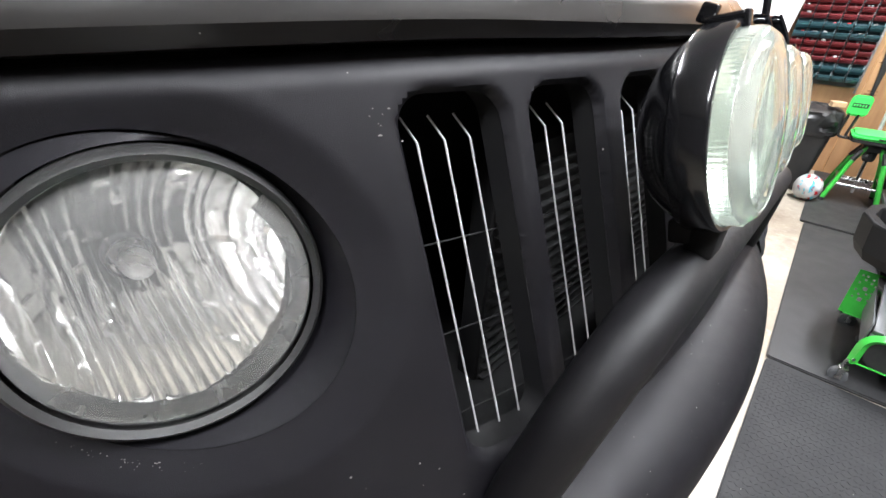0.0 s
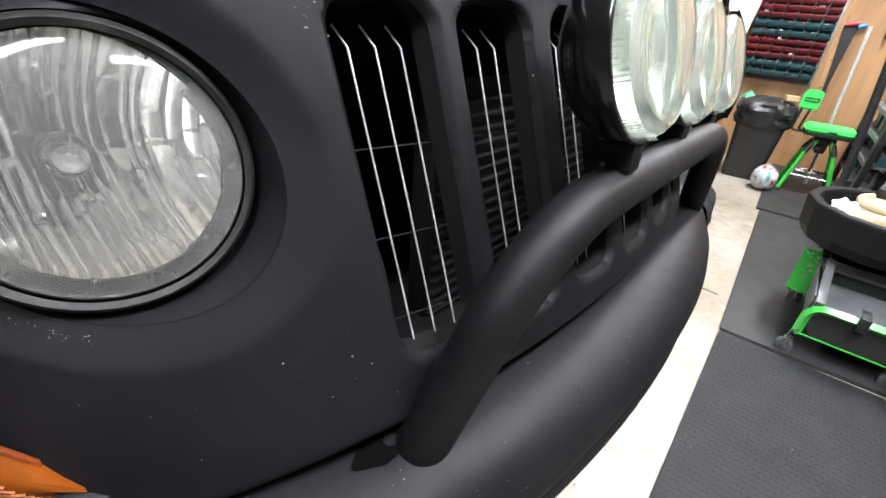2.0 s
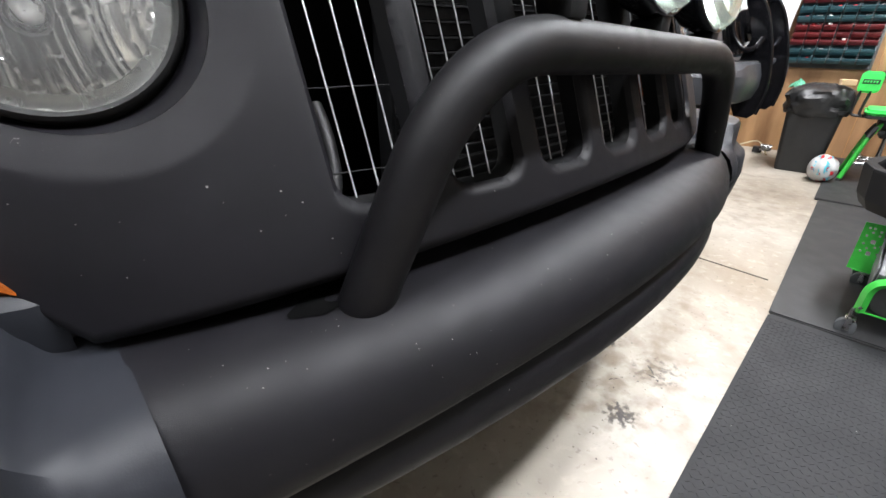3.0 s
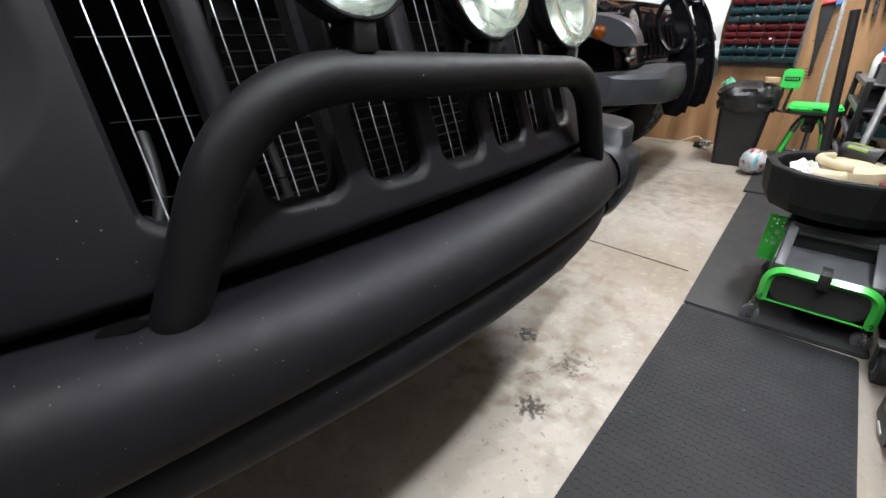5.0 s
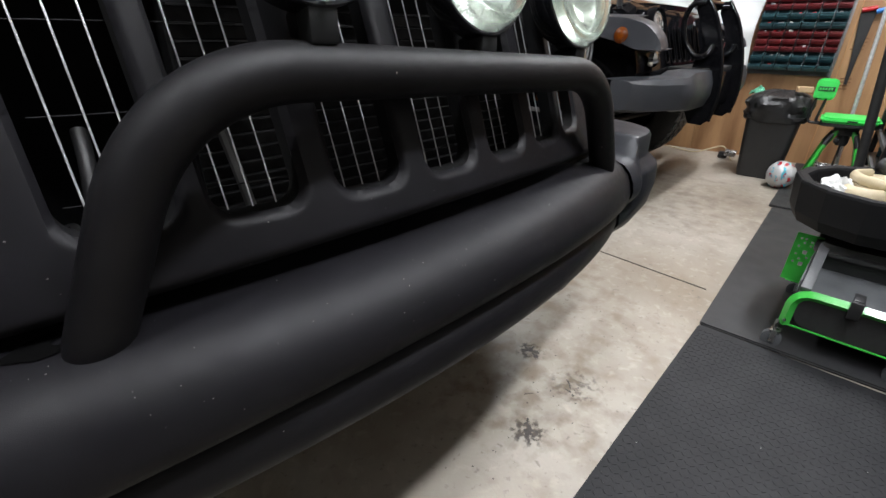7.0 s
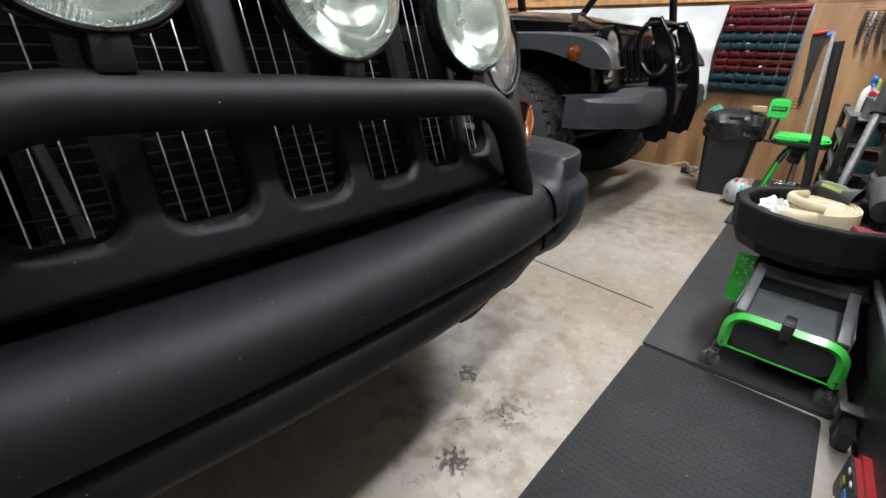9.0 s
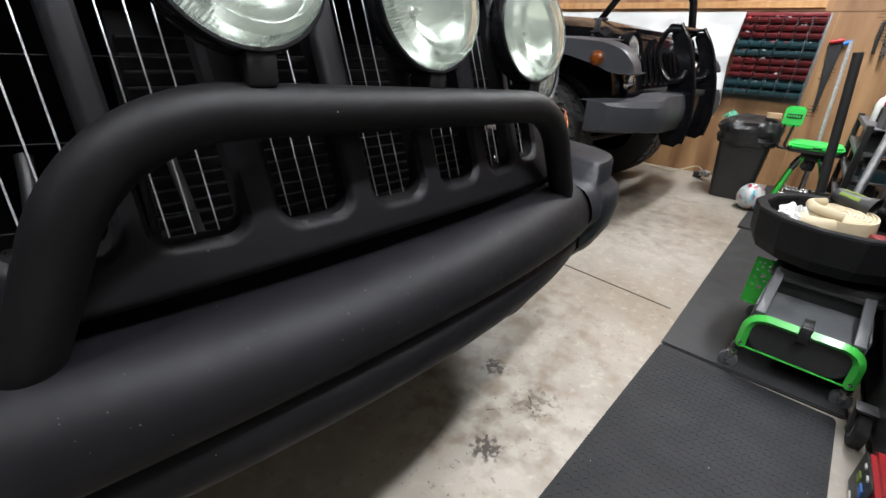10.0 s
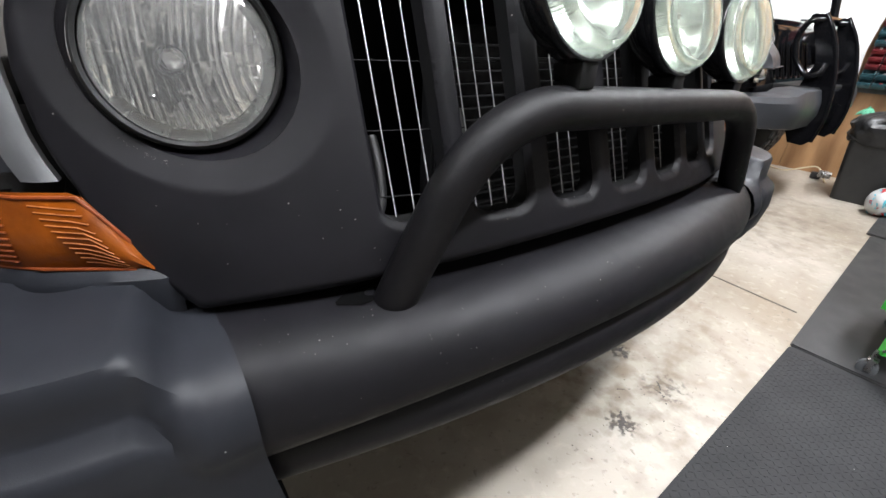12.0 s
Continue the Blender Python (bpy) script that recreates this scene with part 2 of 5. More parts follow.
# ---- builders ----


def thing(name, label, category, x=0, y=0, z=0, rz=0, group="", kind="", size=1.0):
    ob = new(name)
    ob.empty_display_size = 0.05
    ob.matrix_world = pose(x, y, z, 0, 0, rz) @ Matrix.Scale(size, 4)
    return tagged(ob, label, category, group, kind)


def part(name, bm, mat, parent=None, label="", smooth=True, at=None):
    me = bpy.data.meshes.new(name)
    bm.to_mesh(me)
    bm.free()
    me.materials.append(mat)
    if smooth:
        me.polygons.foreach_set("use_smooth", [True] * len(me.polygons))
        me.set_sharp_from_angle(angle=radians(38))
    ob = new(name, me)
    if parent:
        ob.parent = parent
    if at is not None:
        ob.matrix_local = at
    return tagged(ob, label) if label else ob


def grid_mesh(pts, closed_u=False, closed_v=False):
    """A bmesh from rows of points."""
    bm = bmesh.new()
    vs = [[bm.verts.new(p) for p in row] for row in pts]
    nu, nv = len(vs), len(vs[0])
    for i in range(nu if closed_u else nu - 1):
        for j in range(nv if closed_v else nv - 1):
            a, b, c, d = vs[i][j], vs[(i + 1) % nu][j], vs[(i + 1) % nu][(j + 1) % nv], vs[i][(j + 1) % nv]
            if len({a, b, c, d}) == 4:
                bm.faces.new((a, b, c, d))
    bm.normal_update()
    return bm


def box(sx, sy, sz, x=0, y=0, z=0, bevel=0.004, seg=2, rz=0, rx=0, ry=0):
    bm = bmesh.new()
    bmesh.ops.create_cube(bm, size=1, matrix=pose(x, y, z, rx, ry, rz) @ Matrix.Diagonal((sx, sy, sz, 1)))
    if bevel:
        bmesh.ops.bevel(bm, geom=bm.edges[:], offset=min(bevel, 0.45 * min(sx, sy, sz)), segments=seg, affect="EDGES", profile=0.5)
    return bm


def join(*bms):
    me = bpy.data.meshes.new("tmp")
    out = bmesh.new()
    for b in bms:
        b.to_mesh(me)
        out.from_mesh(me)
        b.free()
    bpy.data.meshes.remove(me)
    return out


def smooth_path(pts, radius, seg=8):
    """A polyline with its corners rounded."""
    pts = [Vector(p) for p in pts]
    out = [pts[0]]
    for a, b, c in zip(pts, pts[1:], pts[2:]):
        r = min(radius, (a - b).length * 0.49, (c - b).length * 0.49)
        p, q = b + (a - b).normalized() * r, b + (c - b).normalized() * r
        for i in range(seg + 1):
            t = i / seg
            out.append(p * (1 - t) ** 2 + b * 2 * t * (1 - t) + q * t * t)
    return out + [pts[-1]]


def tube(pts, r, seg=14, cap=True, flat=1.0):
    pts = [Vector(p) for p in pts]
    rows, up = [], None
    for i, p in enumerate(pts):
        d = (pts[min(i + 1, len(pts) - 1)] - pts[max(i - 1, 0)]).normalized()
        if up is None:
            up = Vector((0, 0, 1)) if abs(d.z) < 0.9 else Vector((0, 1, 0))
        s = d.cross(up).normalized()
        up = s.cross(d).normalized()
        rows.append([p + s * math.cos(a) * r + up * math.sin(a) * r * flat for a in [2 * math.pi * k / seg for k in range(seg)]])
    bm = grid_mesh(rows, closed_v=True)
    if cap:
        bm.verts.ensure_lookup_table()
        bm.faces.new([bm.verts[k] for k in range(seg)][::-1])
        bm.faces.new([bm.verts[k] for k in range((len(pts) - 1) * seg, len(pts) * seg)])
    bmesh.ops.recalc_face_normals(bm, faces=bm.faces[:])
    return bm


def lathe(profile, seg=40, axis="Z"):
    """Turns (radius, height) pairs about an axis."""
    rows = []
    for r, h in profile:
        row = []
        for k in range(seg):
            a = 2 * math.pi * k / seg
            c, s = r * math.cos(a), r * math.sin(a)
            row.append({"Z": (c, s, h), "Y": (c, h, s), "X": (h, c, s)}[axis])
        rows.append(row)
    bm = grid_mesh(rows, closed_v=True)
    bmesh.ops.remove_doubles(bm, verts=bm.verts[:], dist=1e-5)
    bmesh.ops.recalc_face_normals(bm, faces=bm.faces[:])
    return bm


def slab(outline, depth, bevel=0.003, axis="Y"):
    """A flat outline given in two axes, thick along the third."""
    put = {"Y": lambda a, b, d: (a, d, b), "X": lambda a, b, d: (d, a, b), "Z": lambda a, b, d: (a, b, d)}[axis]
    bm = bmesh.new()
    f = bm.faces.new([bm.verts.new(put(a, b, 0)) for a, b in outline])
    ext = bmesh.ops.extrude_face_region(bm, geom=[f])
    bmesh.ops.translate(bm, verts=[v for v in ext["geom"] if isinstance(v, bmesh.types.BMVert)], vec=put(0, 0, depth))
    bmesh.ops.recalc_face_normals(bm, faces=bm.faces[:])
    if bevel:
        edges = [e for e in bm.edges if len(e.link_faces) == 2 and any(len(fc.verts) == len(outline) for fc in e.link_faces)]
        bmesh.ops.bevel(bm, geom=edges, offset=bevel, segments=2, affect="EDGES")
    return bm


def rounded(w, h, r, cx=0, cy=0, seg=6):
    out = []
    for sx, sy, a0 in ((1, 1, 0), (-1, 1, 90), (-1, -1, 180), (1, -1, 270)):
        for k in range(seg + 1):
            a = radians(a0 + 90 * k / seg)
            out.append((cx + sx * (w / 2 - r) + r * math.cos(a), cy + sy * (h / 2 - r) + r * math.sin(a)))
    return out


def moved(bm, m):
    bmesh.ops.transform(bm, matrix=m, verts=bm.verts[:])
    return bm

# ---- setting ----
WX, WY = 3.83, -1.55


def setting(name, bm, mat, label, category, smooth=False):
    return tagged(part(name, bm, mat, None, "", smooth), label, category, kind="structure")


floor = setting("floor", box(9.0, 9.0, 0.2, 0.2, 2.3, -0.1, 0), CONCRETE, "pale worn concrete garage floor with oil marks", "floor")
setting("wall_back", box(0.12, 9.2, 2.7, WX + 0.075, 2.3, 1.33, 0), STUD, "garage end wall behind plywood sheets", "wall")
setting("wall_bench", box(9.0, 0.12, 2.7, 0.2, WY - 0.06, 1.33, 0), DARK_BOARD, "dull boarded wall behind the tool chest", "wall")
setting("wall_left", box(0.12, 9.2, 2.7, -4.2, 2.3, 1.33, 0), DARK_BOARD, "plain dull garage wall", "wall")
setting("wall_rear", box(9.0, 0.12, 2.7, 0.2, 6.75, 1.33, 0), PLASTER, "plain pale garage wall behind the cars", "wall")
setting("ceiling", box(9.2, 9.2, 0.1, 0.2, 2.3, CEIL + 0.05, 0), PLASTER, "pale garage ceiling", "ceiling")

for lx, ly, power in TUBES:
    fix = thing("ceiling_light", "white twin tube ceiling light, switched on", "ceiling light", lx, ly, CEIL, group="ceiling tube lights")
    part("housing", slab([(-0.09, 0), (0.09, 0), (0.05, -0.06), (-0.05, -0.06)], 1.26, 0.004, "X"), WHITE, fix, at=pose(-0.63, 0, 0))
    for sy in (-0.055, 0.055):
        part("lamp_tube", tube([(-0.6, sy, -0.085), (0.6, sy, -0.085)], 0.013, 10), TUBE_GLOW, fix, "glowing glass lamp tube")

# ---- the dark vehicle in front ----
car = thing("off_road_vehicle", "parked off-road vehicle with textured black front panel and bumper", "car", 0.096, 0.979, 0, -5.64)
CAR = Matrix.Translation((0, -0.9, 0))


def cpart(name, bm, mat, label="", smooth=True, parent=None):
    """A part of the vehicle, built in world places."""
    if parent is None:
        return part(name, bm, mat, car, label, smooth, CAR)
    return part(name, bm, mat, parent, label, smooth)


SLOTS = [-0.345, -0.237, -0.117, 0.002, 0.122, 0.242, 0.354]
WIRES = [-0.341, -0.239, -0.119, 0.0, 0.121, 0.241, 0.352]
SLOT_W, SLOT_LO, SLOT_HI = 0.082, 0.697, 0.967
HEAD = (0.532, 0.86)
HEAD_Y = 0.205
FOOT_Y = 0.051


def face_y(x, z):
    """The panel's front surface."""
    return 0.02 + 0.32 * x * x + 0.3 * x ** 4 + 0.36 * (z - 0.70) + 1.0 * max(0, 0.70 - z) ** 2


def spread(x):
    """The panel stands a little wider on its far side."""
    k = min(1, max(0, (x - 0.39) / 0.13))
    return x + 0.045 * k * k * (3 - 2 * k)


def sd_slot(x, z, cx):
    r, w, h = 0.022, SLOT_W / 2, (SLOT_HI - SLOT_LO) / 2
    qx, qz = abs(x - cx) - w + r, abs(z - (SLOT_HI + SLOT_LO) / 2) - h + r
    return math.hypot(max(qx, 0), max(qz, 0)) + min(max(qx, qz), 0) - r


def sd_head(x, z):
    return math.hypot(abs(x) - HEAD[0], z - HEAD[1]) - 0.095


def sd_holes(x, z):
    return min(sd_head(x, z), min(sd_slot(x, z, c) for c in SLOTS))


def hood_line(x):
    return 0.993 - 0.10 * max(0, abs(x) - 0.3) ** 1.6


def panel_top(x):
    """Level under the hood, then down and round outside the headlight."""
    a = abs(x)
    return hood_line(x) if a < 0.535 else min(hood_line(x), 0.84 + 0.145 * math.sqrt(max(0, 1 - ((a - 0.535) / 0.132) ** 2)))


EDGE = [(0.573, 0.614), (0.60, 0.643), (0.619, 0.667), (0.635, 0.70), (0.647, 0.735), (0.657, 0.76), (0.663, 0.785), (0.667, 0.83)]


def side_x(z):
    """The panel's outer edge at a height."""
    if z > 0.84:
        return 0.535 + 0.132 * math.sqrt(max(0.04, 1 - ((z - 0.84) / 0.145) ** 2))
    for (x0, z0), (x1, z1) in zip(EDGE, EDGE[1:]):
        if z <= z1:
            return x0 + (x1 - x0) * max(0, z - z0) / (z1 - z0)
    return 0.667


def panel_low(x):
    """The lower edge: nearly level, then up and round outside the headlight."""
    a = abs(x)
    if a < 0.573:
        return 0.656 - 0.042 * (a / 0.573) ** 2
    for (x0, z0), (x1, z1) in zip(EDGE, EDGE[1:]):
        if a <= x1:
            return z0 + (z1 - z0) * (a - x0) / (x1 - x0)
    return 0.84


def panel():
    bm = bmesh.new()
    nx, nz, half = 330, 100, 0.6665
    vs = {}
    for i in range(nx + 1):
        x = -half + 2 * half * i / nx
        lo, hi = panel_low(x), panel_top(x)
        if hi - lo < 0.01:
            continue
        for j in range(nz + 1):
            z = lo + (hi - lo) * j / nz
            px, pz = x, z
            for k in range(2):
                d = sd_holes(px, pz)
                if abs(d) < 0.0032:
                    e = 1e-4
                    gx, gz = (sd_holes(px + e, pz) - d) / e, (sd_holes(px, pz + e) - d) / e
                    px, pz = px - d * gx, pz - d * gz
            d = sd_holes(px, pz)
            if d < -0.001:
                continue
            y = face_y(px, pz)
            sl = min(sd_slot(px, pz, c) for c in SLOTS)
            y += 0.008 * max(0, 1 - max(sl, 0) / 0.008) ** 2
            hd = max(sd_head(px, pz), 0)
            y += 0.01 * max(0, 1 - hd / 0.028)
            edge = min(pz - lo, hi - pz)
            y += 0.012 * max(0, 1 - edge / 0.014) ** 2
            vs[i, j] = bm.verts.new((spread(px), y, pz))
    for i in range(nx):
        for j in range(nz):
            q = [vs.get(k) for k in ((i, j), (i + 1, j), (i + 1, j + 1), (i, j + 1))]
            q = [v for v in q if v]
            if len(q) >= 3:
                try:
                    bm.faces.new(q)
                except ValueError:
                    pass
    bmesh.ops.recalc_face_normals(bm, faces=bm.faces[:])
    liner = bmesh.new()
    seen = {}
    for e in bm.edges:
        if e.is_boundary:
            q = []
            for v, d in ((e.verts[0], 0.0004), (e.verts[1], 0.0004), (e.verts[1], 0.022), (e.verts[0], 0.022)):
                key = (v.index, d, *v.co)
                if key not in seen:
                    seen[key] = liner.verts.new((v.co.x, v.co.y + d, v.co.z))
                q.append(seen[key])
            liner.faces.new(q)
    bmesh.ops.recalc_face_normals(liner, faces=liner.faces[:])
    return bm, liner


front, liner = panel()
cpart("grille_panel", front, TEXTURED, "matte textured black grille panel with seven slots")

# one liner for each opening; its dull black paints the unlit inside
liner.verts.ensure_lookup_table()
left = dict.fromkeys(liner.verts[:])
while left:
    piece, todo = set(), [next(iter(left))]
    while todo:
        v = todo.pop()
        if v in left:
            del left[v]
            piece.add(v)
            todo += [e.other_vert(v) for e in v.link_edges]
    out = bmesh.new()
    twin = {v: out.verts.new(v.co) for v in sorted(piece, key=lambda v: tuple(v.co))}
    for f in liner.faces:
        if f.verts[0] in twin:
            out.faces.new([twin[v] for v in f.verts])
    bmesh.ops.recalc_face_normals(out, faces=out.faces[:])
    cpart("slot_liner", out, DULL_BLACK, "panel edge in dull black that paints the unlit inside")
liner.free()

# thin upright wires behind the slots, with small cross pieces
for cx in WIRES:
    for k in (-1, 0, 1):
        x = cx + k * 0.0222
        pts = [(x, face_y(x, z) + 0.026, z) for z in (SLOT_LO - 0.014, 0.75, 0.84, 0.932)]
        pts.append((x, face_y(x, 0.957) + 0.036, 0.946))
        cpart("grille_wire", tube(pts, 0.0009, 6), WIRE, "thin polished grille wire")
    for z in (0.718, 0.788, 0.859):
        c2 = cx
        cpart("grille_cross_wire", tube([(c2 + s * 0.036, face_y(c2 + s * 0.036, z) + 0.029, z) for s in (-1, 1)], 0.0008, 6), DULL_BLACK)

# the dark space behind the grille
cpart("grille_backing", join(box(1.15, 0.01, 0.5, 0, 0.36, 0.8, 0), box(0.8, 0.14, 0.01, 0, 0.29, 0.965, 0), box(1.15, 0.26, 0.01, 0, 0.24, 0.6, 0)), DULL_BLACK)
cond = cpart("radiator", box(0.62, 0.03, 0.3, 0.06, 0.2, 0.75, 0.004), DULL_BLACK, "dark finned radiator behind the grille")
for k in range(17):
    part("radiator_fin", join(box(0.61, 0.01, 0.0022, 0.06, 0.18, 0.612 + k * 0.0165, 0), box(0.61, 0.003, 0.012, 0.06, 0.184, 0.604 + k * 0.0165, 0)), FIN, cond, smooth=False)
cpart("horn_pipe", tube(smooth_path([(-0.342, 0.19, 0.765), (-0.346, 0.165, 0.74), (-0.355, 0.14, 0.70), (-0.37, 0.128, 0.676)], 0.03, 5), 0.0072, 12), DARK, "dull metal pipe behind the grille")
cpart("screw", join(moved(lathe([(0, -0.004), (0.005, -0.003), (0.0065, 0), (0.0065, 0.012)], 12, "Y"), Matrix.Translation((-0.376, 0.115, 0.692)))), STEEL, "small bright screw")
cpart("latch_rod", tube([(-0.232, 0.155, 0.80), (-0.222, 0.14, 0.72), (-0.214, 0.13, 0.655)], 0.006, 8), ALLOY)

def headlight(sx):
    """Built about its own centre, facing -y, then turned a little outwards."""
    M = Matrix.Translation((spread(HEAD[0] * sx), HEAD_Y, HEAD[1])) @ pose(0, 0, 0, -11, 0, 12 * sx)
    B = Matrix.Translation((spread(HEAD[0] * sx), HEAD_Y + 0.01, HEAD[1])) @ pose(0, 0, 0, -9, 0, 0)
    head = cpart("headlight", moved(lathe([(0.0825, -0.003), (0.086, -0.007), (0.0885, -0.005), (0.0905, 0.003), (0.0912, 0.02), (0.0905, 0.06), (0.083, 0.06), (0.0825, 0.006)], 72, "Y"), M), RING, "round headlight in a dull grey sealing ring")
    # moulded surround between the opening in the panel and the ring
    rows = []
    for k in range(72):
        a = 2 * math.pi * k / 72
        u, w = HEAD[0] * sx + 0.0948 * math.cos(a), HEAD[1] + 0.0948 * math.sin(a)
        p, q = Vector((spread(u), face_y(abs(u), w) + 0.0105, w)), M @ Vector((0.0922 * math.cos(a), 0.008, 0.0922 * math.sin(a)))
        rows.append([p, p.lerp(q, 0.15) + Vector((0, 0.003, 0)), p.lerp(q, 0.6), q])
    part("surround", grid_mesh(rows, closed_u=True), TEXTURED, head, "matte black moulded surround")
    # bowl of upright facets, each broken into short steps that tip up or down and throw streaks
    rows = []
    rr = random.Random(31)
    edges = [-0.0806]
    while edges[-1] < 0.0806:
        edges.append(edges[-1] + rr.uniform(0.005, 0.011))
    for x0, x1 in zip(edges, edges[1:]):
        lean, off = rr.uniform(-0.3, 0.3), rr.uniform(-0.0016, 0.0016)
        cuts = sorted([-0.081] + [rr.uniform(-0.075, 0.02) for _ in range(5)] + [rr.uniform(0.02, 0.075) for _ in range(2)] + [0.081])
        tips = [rr.uniform(-0.42, 0.42) if c < 0.015 else rr.uniform(-0.16, 0.16) for c in cuts]
        for k in range(7):
            x = x0 + (x1 - x0) * (0.02 + 0.96 * k / 6)
            if abs(x) > 0.0803:
                continue
            h = math.sqrt(0.0806 ** 2 - x * x)
            row = []
            for q in range(81):
                z = h * (q / 40 - 1)
                step = max(i for i, c in enumerate(cuts) if c <= z)
                d = 0.108 - 0.1 * (x * x + z * z) / 0.081 ** 2
                d += 0.0014 * math.sin(math.pi * k / 6) + off + lean * (x - (x0 + x1) / 2) + tips[step] * (z - cuts[step] - 0.01) * 0.5
                row.append((x, max(0.009 + x * math.tan(radians(12 * sx)), d), z))
            rows.append(row)
    bowl = part("reflector", moved(grid_mesh(rows), B), CHROME, head, "fluted bright reflector")
    rows = []
    for k in range(800):
        a = radians(-150 + 190 * k / 799)
        d = 0.0011 * math.sin(k * 2 * math.pi / 5)
        rows.append([(r * math.cos(a), y + d * (r < 0.0795), r * math.sin(a)) for r, y in ((0.0695, 0.0085), (0.0712, 0.0072), (0.0795, 0.0066), (0.081, 0.0062))])
    part("lens_ribs", moved(grid_mesh(rows), M), RIBBED, head, "fine ribs moulded in the lens edge", smooth=False)
    part("bulb_shield", moved(lathe([(0.0, 0.055), (0.003, 0.0555), (0.006, 0.0575), (0.0085, 0.061), (0.0105, 0.067), (0.011, 0.073), (0.011, 0.107)], 28, "Y"), B), STEEL, head, "bulb with a bright cap")
    part("bulb_collar", moved(lathe([(0.0145, 0.092), (0.016, 0.088), (0.017, 0.091), (0.017, 0.107), (0.012, 0.107)], 32, "Y"), B), RING, head)
    dome = part("lens", moved(lathe([(0.0, -0.016), (0.02, -0.0152), (0.04, -0.0128), (0.06, -0.0082), (0.074, -0.003), (0.082, 0.002), (0.0825, 0.006),
                (0.0805, 0.005), (0.073, 0.0005), (0.059, -0.005), (0.04, -0.0098), (0.02, -0.0122), (0.0, -0.013)], 72, "Y"), M), HAZED, head, "slightly hazed clear lens")
    dome.visible_shadow = False
    return head


for sx in (-1, 1):
    headlight(sx)

# bumper cover: sections along its width
BUMP = [(0.085, 0.63), (0.05, 0.632), (0.025, 0.632), (0.0, 0.630), (-0.022, 0.626), (-0.041, 0.617), (-0.057, 0.604), (-0.067, 0.588), (-0.0715, 0.571), (-0.070, 0.557), (-0.064, 0.547), (-0.057, 0.542), (-0.05, 0.5388), (-0.03, 0.537)]
LIP = [(-0.03, 0.5405), (-0.047, 0.5385), (-0.053, 0.535), (-0.0585, 0.53), (-0.064, 0.524), (-0.0675, 0.516), (-0.068, 0.502), (-0.066, 0.488), (-0.061, 0.476), (-0.052, 0.467), (-0.038, 0.463), (-0.01, 0.462), (0.06, 0.458)]


def bow(x, z=0.63):
    """How far the bumper falls back towards its ends; its lower lip a little more."""
    return (0.275 + 0.05 * min(1, max(0, (0.548 - z) / 0.03))) * x * x


def drop(x, z=0.63):
    """How far a level line of the bumper sinks towards its ends: most at the groove over the lip."""
    most = 0.022 if z > 0.62 else 0.022 + 0.024 * (0.62 - z) / 0.075 if z > 0.545 else 0.035 + 0.011 * max(0, (z - 0.46) / 0.085)
    return most * (x / 0.55) ** 2


def sweep(profile, half, n=72):
    rows = []
    for i in range(n + 1):
        x = -half + 2 * half * i / n
        rows.append([(x, y + bow(x, z), z - drop(x, z)) for y, z in profile])
    bm = grid_mesh(rows)
    bmesh.ops.recalc_face_normals(bm, faces=bm.faces[:])
    return bm


cpart("bumper_cover", sweep(BUMP, 0.57), TEXTURED, "matte textured black bumper")
cpart("bumper_lip", sweep(LIP, 0.56), TEXTURED, "matte black lower lip of the bumper")

# short flaps of the air dam under the lip's end
for x0, x1, deep in ((0.215, 0.30, 0.022), (0.385, 0.53, 0.026)):
    rows = []
    for i in range(9):
        x = x0 + (x1 - x0) * i / 8
        f = deep * (0.75 + 0.25 * math.sin(math.pi * i / 8))
        rows.append([(x, y + bow(x, z), z - drop(x, 0.46)) for y, z in ((-0.045, 0.47), (-0.046, 0.464 - f * 0.6), (-0.04, 0.462 - f), (-0.025, 0.462 - f), (-0.02, 0.468))])
    bm = grid_mesh(rows)
    for e0 in (0, 8):
        bm.verts.ensure_lookup_table()
        bm.faces.new([bm.verts[e0 * 5 + q] for q in range(5)])
    bmesh.ops.recalc_face_normals(bm, faces=bm.faces[:])
    cpart("air_dam_flap", bm, TEXTURED, "black flap under the bumper lip")

# section of the bumper's end and of the moulded corner, as (outwards, height)
END_A = [(-0.10, 0.609), (-0.03, 0.609), (0.0, 0.607), (0.02, 0.603), (0.041, 0.595), (0.057, 0.58), (0.067, 0.56), (0.071, 0.54), (0.068, 0.526), (0.058, 0.51), (0.049, 0.499), (0.05, 0.484), (0.053, 0.46), (0.036, 0.43), (-0.06, 0.424)]
END_B = [(-0.10, 0.652), (-0.02, 0.648), (0.018, 0.645), (0.03, 0.641), (0.035, 0.633), (0.0355, 0.612), (0.036, 0.592), (0.038, 0.587), (0.055, 0.573), (0.061, 0.568), (0.064, 0.559), (0.067, 0.52), (0.058, 0.467), (0.03, 0.415), (-0.06, 0.395)]


